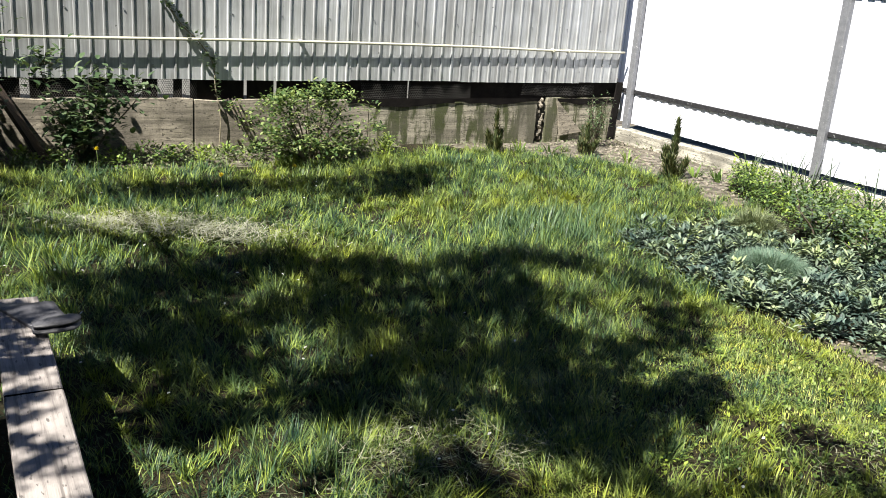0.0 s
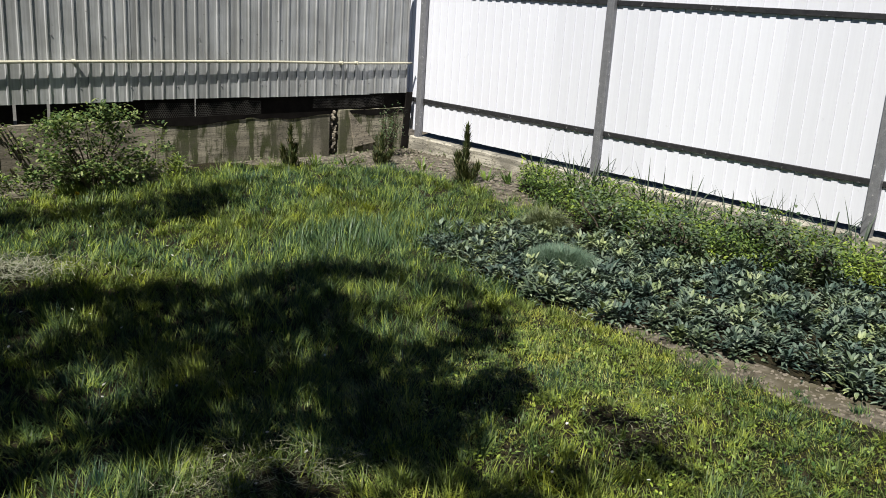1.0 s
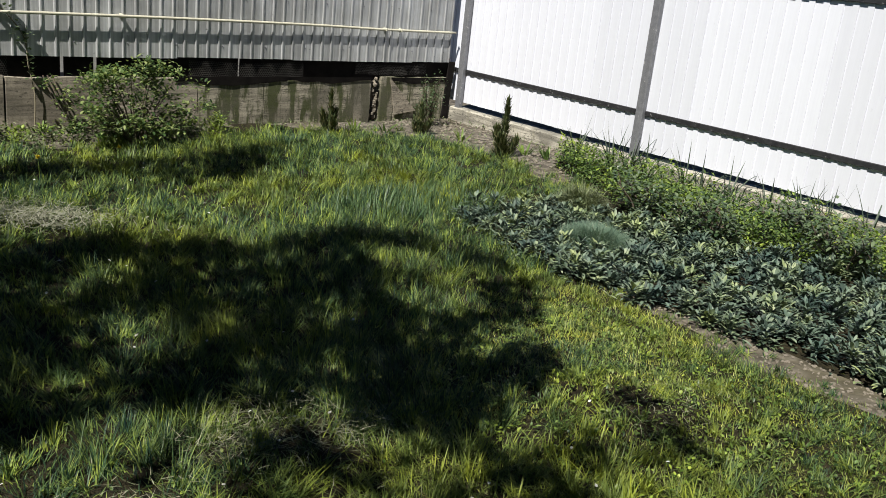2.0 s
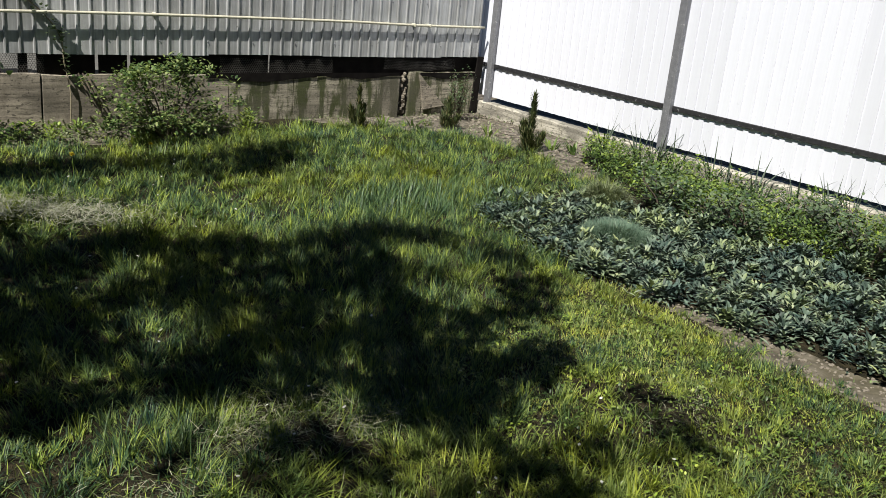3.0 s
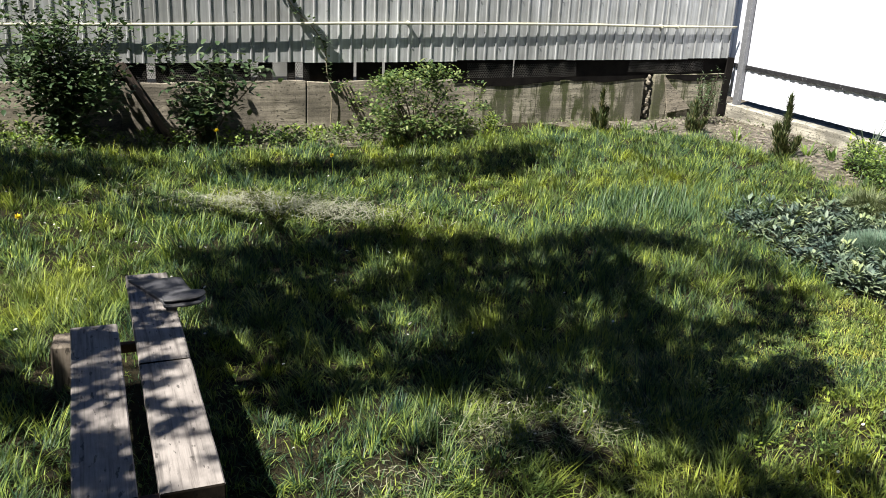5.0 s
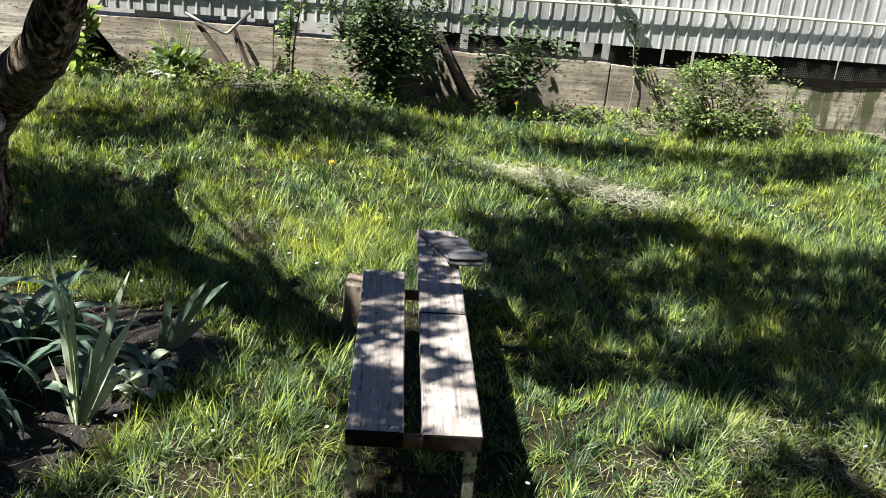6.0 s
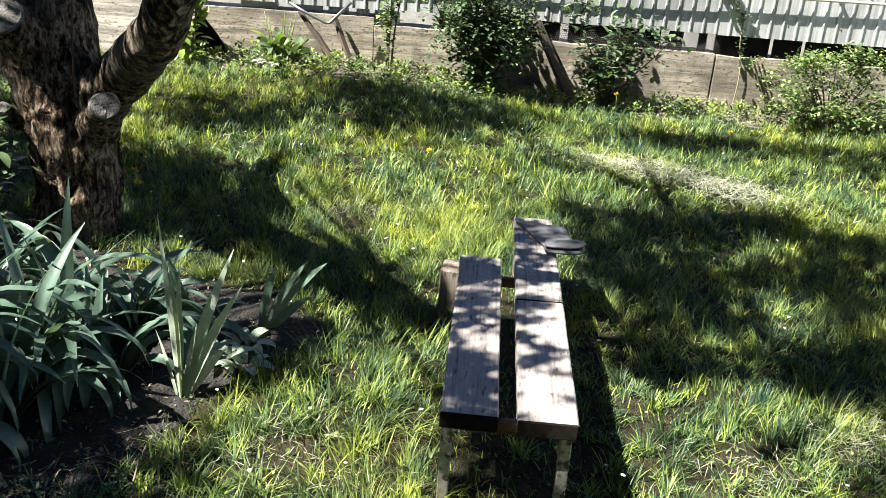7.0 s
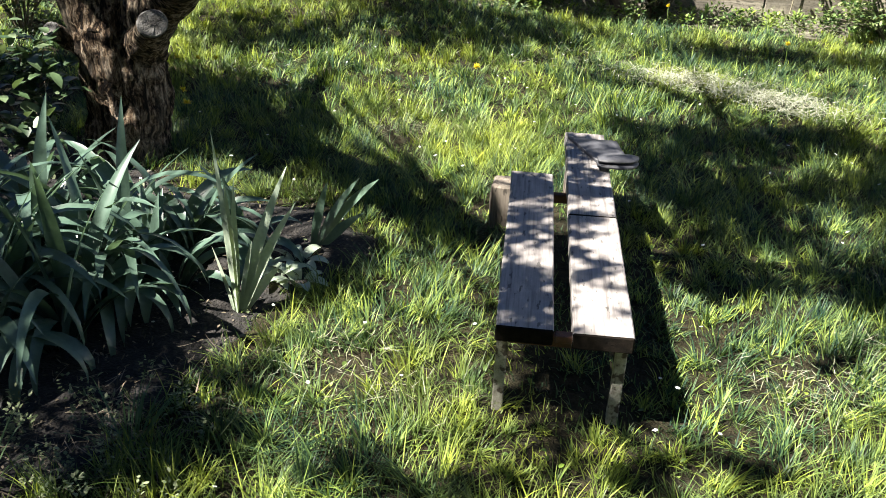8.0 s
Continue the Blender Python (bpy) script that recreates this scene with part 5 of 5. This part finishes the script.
tufts("grass_tufts", 0.10, 66, -9.0, -2.5, -6.5, -3.0, 0.045, 0.15, 0.0056, 3, GRASS, GREEN_LAWN, 0.03)
tufts("grass_tufts", 0.117, 50, -10.2, -0.9, -3.0, -0.35, 0.05, 0.135, 0.0085, 3, GRASS, GREEN_LAWN, 0.034)
lawn("short_turf", 60000, -5.0, -2.7, -6.9, -4.6, 0.015, 0.05, 0.0055, 2, TURF, "short yellowish turf beside the bed")
lawn("lawn_grass", 60000, -12.6, -2.4, -9.3, -6.9, 0.03, 0.09, 0.012, 1, GRASS, GREEN_LAWN)
lawn("lawn_grass", 30000, -12.6, -10.2, -6.9, -0.35, 0.03, 0.09, 0.012, 1, GRASS, GREEN_LAWN)


CLOVER = [(-4.3, -5.0), (-3.05, -4.7), (-3.0, -7.0), (-4.8, -7.0), (-4.6, -5.6)]
area_leaves("clover_patch", CLOVER, 6500, 0.01, 0.05, 0.019, 0.6, WEED, "short broad-leaved weeds mixed into thin turf", "weeds", lumpy=0.7)
LAWN = [(-9.5, -3.4), (-9.5, -0.8), (-2.2, -0.7), (-1.6, -1.2), (-2.6, -2.6), (-3.1, -4.4), (-4.4, -5.0), (-4.8, -6.8), (-7.4, -6.8), (-7.0, -4.6), (-8.0, -3.4)]
area_leaves("lawn_weeds", LAWN, 6000, 0.0, 0.045, 0.02, 0.6, WEED, "small broad-leaved weeds through the lawn", "weeds", lumpy=0.9)


def hay(name, spots, label, fine=1.0, mat=STRAW, lift=(0.04, 0.14)):
    ps, az = [], []
    for x, y, rx, ry, turn, n in spots:
        q = rng.normal(0, 0.5, (n, 2)) * (rx, ry)
        c, s = math.cos(turn), math.sin(turn)
        px, py = x + q[:, 0] * c - q[:, 1] * s, y + q[:, 0] * s + q[:, 1] * c
        ps.append(np.stack([px, py, ground_z(px, py) + uni(*lift, n)], 1))
    p = np.concatenate(ps)
    n = len(p)
    me = ribbons(name, p, uni(0, 6.283, n), uni(1.2, 1.75, n), uni(-0.4, 0.5, n), uni(0.05, 0.12, n) * (0.3 + 0.7 * fine), uni(0.0045, 0.007, n) * fine, 3, "grass")
    tagged(part(name, me, mat), label, "hay", kind="stuff")


hay("mown_hay", [(-5.62, -2.33, 0.5, 0.12, -0.3, 820), (-5.15, -2.62, 0.4, 0.17, -0.45, 860), (-5.5, -2.45, 0.6, 0.2, -0.3, 260), (-6.4, -2.0, 0.6, 0.3, 0, 40), (-8.1, -2.6, 0.5, 0.15, 0.1, 30)],
    "pale drying grass cuttings lying on the lawn", 0.75, HAY, (0.04, 0.12))
hay("thin_hay", [(-5.26, -5.22, 0.3, 0.2, 0.3, 520), (-4.98, -5.38, 0.24, 0.12, 0.3, 260), (-7.2, -3.4, 0.25, 0.18, 0, 126), (-7.2, -5.5, 0.22, 0.2, 0, 109), (-5.75, -5.45, 0.22, 0.2, 0, 147), (-3.75, -5.85, 0.4, 0.2, 0, 147), (-6.95, -5.65, 0.2, 0.15, 0, 50), (-5.3, -5.9, 0.3, 0.2, 0.4, 84)],
    "thin dry cuttings between the grass", 0.38, STRAW, (0.02, 0.09))
hay("dry_stems", [(-7.7, -5.75, 0.3, 0.18, 0.6, 160), (-7.85, -6.0, 0.4, 0.25, 0.6, 120), (-7.5, -4.75, 0.25, 0.15, 0.2, 60), (-8.3, -5.9, 0.4, 0.3, 0, 100)], "dry broken stems on the dark soil", 0.6, DRYSTEM, (0.01, 0.05))


def tall_grass_patch():
    n = 1500
    a, s = uni(0, 6.283, n), np.sqrt(rng.random(n))
    x, y = -2.75 + 0.75 * s * np.cos(a), -2.95 + 0.4 * s * np.sin(a)
    me = ribbons("tall_grass", np.stack([x, y, ground_z(x, y)], 1), uni(0, 6.283, n), uni(0, 0.4, n), uni(0.1, 1.0, n), uni(0.07, 0.17, n), uni(0.004, 0.009, n), 3)
    tagged(part("tall_grass", me, GRASS_BLUE), "patch of taller bluish grass beside the bed", "grass", kind="stuff")


tall_grass_patch()


def dandelion(x, y):
    t = tagged(empty("dandelion", x, y, gz(x, y)), "yellow dandelion in the grass", "dandelion", "dandelions")
    bm = bmesh.new()
    tube(bm, [(0, 0, 0), (0.005, 0, 0.10), (0, 0.004, 0.19)], [0.002, 0.002, 0.002], 5)
    part("stalk", bm, WEED, t)
    n = 40
    a = uni(0, 6.283, n)
    part("flower", ribbons("flower", np.tile((0, 0.004, 0.19), (n, 1)), a, uni(0.3, 1.5, n), 0.2, uni(0.018, 0.03, n), 0.008, 2, "leaf"), YELLOW, t)


for x, y in ((-8.56, -2.95), (-8.45, -2.92), (-8.36, -2.88), (-8.40, -3.55), (-8.24, -3.7), (-8.33, -3.5), (-5.55, -0.75), (-4.9, -1.7), (-6.9, -2.7), (-4.3, -1.5)):
    dandelion(x, y)


def fallen_petals():
    n = 150
    x, y = uni(-8.5, -4.0, n), uni(-6.2, -1.0, n)
    me = ribbons("fallen_petals", np.stack([x, y, ground_z(x, y) + uni(0.04, 0.1, n)], 1), uni(0, 6.28, n), uni(0.8, 1.6, n), 0.3, uni(0.012, 0.02, n), 0.012, 2, "leaf")
    tagged(part("fallen_petals", me, PETAL), "scattered small white petals in the grass", "petals", kind="stuff")


fallen_petals()


# ---- odds and ends along the wall ----
def vine():
    t = tagged(empty("climbing_vine", -4.44, -0.028, 0), "thin climbing vine tied up to the fence", "vine")
    bm = bmesh.new()
    pts, rad = smooth_path([(0.0, 0, 0), (0.01, -0.01, 0.3), (-0.03, 0.0, 0.55), (-0.05, 0, 0.75), (-0.17, 0, 0.93), (-0.30, 0, 1.05), (-0.42, 0, 1.22), (-0.55, 0, 1.4)], [0.006, 0.005, 0.005, 0.005, 0.005, 0.006, 0.008, 0.007], 5)
    tube(bm, pts, rad, 6, 0.2)
    part("stem", bm, VINEBARK, t)
    n = 100
    k = np.array([tuple(v) for v in pts if v.z > 0.45])
    pos = k[rng.integers(0, len(k), n)] + rng.normal(0, 0.025, (n, 3)) * (1, 0.3, 1)
    part("leaves", ribbons("leaves", pos, uni(3.6, 5.8, n), uni(0.5, 1.6, n), 0.4, uni(0.03, 0.06, n), uni(0.02, 0.035, n), 3, "leaf", 0.1), DARKLEAF, t)


vine()


def stick(name, a, b, w, mat, label, category, depth=None):
    a, b = Vector(a), Vector(b)
    d = b - a
    bm = bmesh.new()
    block(bm, (0, 0, d.length / 2), (w, depth or w, d.length), bevel=0.003)
    ob = part(name, bm, mat)
    ob.matrix_world = Matrix.Translation(a) @ d.to_track_quat("Z", "Y").to_matrix().to_4x4()
    return tagged(ob, label, category)


stick("leaning_stake", (-7.82, -0.22, 0.14), (-8.17, -0.06, 0.56), 0.035, DARKWOOD, "thin wooden stake leaning on the wall", "stake")
stick("leaning_stake", (-7.69, -0.20, 0.14), (-7.88, -0.06, 0.54), 0.05, DARKWOOD, "short wooden board leaning on the wall", "stake", 0.025)
stick("leaning_plank", (-5.86, -0.24, 0.03), (-6.18, -0.03, 0.62), 0.11, DARKWOOD, "old dark plank leaning on the wall", "plank", 0.03)
for i in range(3):
    stick("dry_stick", (-4.27 + 0.03 * i, -0.12, 0.2), (-4.36 + 0.035 * i, -0.02, 0.46), 0.012, TWIG, "dry dark stick leaning on the wall", "stick")


def tube_frame():
    bm = bmesh.new()
    tube(bm, [(-8.25, -0.12, 0.63), (-8.09, -0.14, 0.555), (-7.93, -0.14, 0.49), (-7.90, -0.14, 0.495), (-7.73, -0.12, 0.67)], [0.013] * 5, 8)
    tagged(part("bent_tube", bm, CHROME), "bent bright metal tube lying on the wall", "metal tube")


tube_frame()
for x, w, h, m in ((-8.55, 0.30, 0.09, LIGHTBOX), (-8.12, 0.22, 0.11, BLUEGREY), (-7.87, 0.16, 0.10, BLUEGREY), (-7.66, 0.09, 0.09, LIGHTBOX), (-7.50, 0.12, 0.11, BLUEGREY), (-7.38, 0.06, 0.10, LIGHTBOX)):
    ob = part("stored_box", block_mesh((0, 0, h / 2), (w, 0.14, h), (0, 0, random.uniform(-6, 6)), 0.006), m)
    ob.location = (x, 0.12, 0.545 if x < -7.55 else 0.48)
    tagged(ob, "pale plastic box on the wall ledge" if m is LIGHTBOX else "blue-grey plastic box on the wall ledge", "box", "boxes on the wall ledge")


def pale_slab():
    bm = bmesh.new()
    block(bm, (0, 0, 0.45), (0.9, 0.04, 1.1), bevel=0.006)
    ob = part("leaning_slab", bm, PLASTER)
    ob.matrix_world = pose(-9.68, -0.42, 0.1, -8, 28, -4)
    tagged(ob, "pale slab leaning against the wall", "slab")
    bm = bmesh.new()
    outline = ((-0.17, 0.0), (0.17, 0.0), (0.03, 0.22), (-0.13, 0.40), (-0.17, 0.40))
    front = [bm.verts.new((x, -0.014, z)) for x, z in outline]
    back = [bm.verts.new((x, 0.014, z)) for x, z in outline]
    bm.faces.new(front)
    bm.faces.new(back[::-1])
    for i in range(5):
        bm.faces.new((back[i], back[(i + 1) % 5], front[(i + 1) % 5], front[i]))
    bmesh.ops.recalc_face_normals(bm, faces=bm.faces[:])
    # The shadow on this board is put into its near-black colour.
    ob = part("leaning_board", bm, DARK)
    ob.matrix_world = pose(-8.89, -0.15, 0.11, -9, 0, 0)
    tagged(ob, "broken near-black board leaning against the wall", "board")
    bm = bmesh.new()
    block(bm, (-10.8, -0.08, 0.7), (2.6, 0.12, 1.6), bevel=0.01)
    tagged(part("plastered_wall", bm, PLASTER), "pale plastered wall behind the tree", "wall", kind="structure")


pale_slab()


# ---- clods, patches and seed heads ----
def clods():
    bm = bmesh.new()
    ico = bmesh.new()
    bmesh.ops.create_icosphere(ico, subdivisions=1, radius=1)
    shape = [v.co.copy() for v in ico.verts]
    faces = [[v.index for v in f.verts] for f in ico.faces]
    ico.free()
    for poly, n, r0, r1 in ((CORNER, 700, 0.004, 0.024), (STRIP, 900, 0.003, 0.012), (IRISBED, 300, 0.004, 0.016), (WALLFOOT, 300, 0.006, 0.026)):
        x, y = scatter(poly, n * 2)
        for px, py in list(zip(x, y))[:n]:
            r = random.uniform(r0, r1) ** 1.0
            turn = Euler((random.uniform(0, 6), random.uniform(0, 6), 0)).to_matrix()
            squash = Vector((random.uniform(0.7, 1.3), random.uniform(0.7, 1.3), random.uniform(0.5, 0.9)))
            vs = [bm.verts.new(turn @ (v * r * random.uniform(0.75, 1.2)) * squash + Vector((px, py, gz(px, py) + r * 0.2))) for v in shape]
            for f in faces:
                bm.faces.new([vs[i] for i in f])
    tagged(part("soil_clods", bm, CLOD), "crumbled grey-brown soil clods on bare ground", "soil", kind="stuff")


clods()


def broken_patch():
    bm = bmesh.new()
    a = [(-0.86, 0.44), (-0.50, 0.10), (-0.78, 0.06)]
    f = [bm.verts.new((x, -0.022, z)) for x, z in a]
    g = [bm.verts.new((x, 0.0, z)) for x, z in a]
    bm.faces.new(f)
    for i in range(3):
        bm.faces.new((f[i], g[i], g[(i + 1) % 3], f[(i + 1) % 3]))
    tagged(part("broken_slab", bm, CONCRETE), "triangular broken pale slab leaning on the wall", "slab")


broken_patch()
def leaf_litter():
    """Dry flakes, stalks and crumbs on the bed soil."""
    x, y = scatter(IRISBED, 5200)
    n = len(x)
    me = ribbons("leaf_litter", np.stack([x, y, ground_z(x, y) + uni(0.012, 0.04, n)], 1), uni(0, 6.283, n), uni(1.1, 1.9, n), uni(-0.6, 0.9, n), uni(0.008, 0.03, n), uni(0.003, 0.009, n), 2, "leaf", 0.15)
    tagged(part("leaf_litter", me, DRYSTEM), "dry leaf flakes and crumbs on the dark soil", "leaf litter", kind="stuff")


leaf_litter()


def seed_weeds():
    """Small grey-leaved weeds with seed heads on the bed edge."""
    n = 46
    x, y = uni(-8.25, -7.45, n), uni(-6.2, -5.68, n)
    i = np.repeat(np.arange(n), 26)
    m = len(i)
    h = uni(0.05, 0.15, n)
    u = rng.random(m)
    a = uni(0, 6.283, m)
    lean = uni(-0.3, 0.3, n)
    px = x[i] + lean[i] * h[i] * u + 0.014 * np.cos(a)
    py = y[i] + 0.014 * np.sin(a)
    pos = np.stack([px, py, ground_z(px, py) + h[i] * (0.15 + 0.85 * u)], 1)
    me = ribbons("seed_weeds", pos, a, uni(0.4, 1.5, m), uni(0, 0.8, m), uni(0.009, 0.017, m), uni(0.005, 0.010, m), 2, "leaf")
    tagged(part("seed_weeds", me, GREYLEAF), "grey weeds with seed heads on dark soil", "weeds", kind="stuff")


seed_weeds()
EDGE_TUFT = "dark tuft of fine grass on the bed edge"
for x, y in ((-8.1, -5.95), (-7.65, -5.92), (-7.95, -6.1), (-8.3, -5.85)):
    small_tuft(x, y, 34, 0.22, 0.007, EDGE_TUFT, GRASS_BLUE, "grass tufts on the bed edge", "fine_grass_tuft", "grass", 0.5, 0.9)
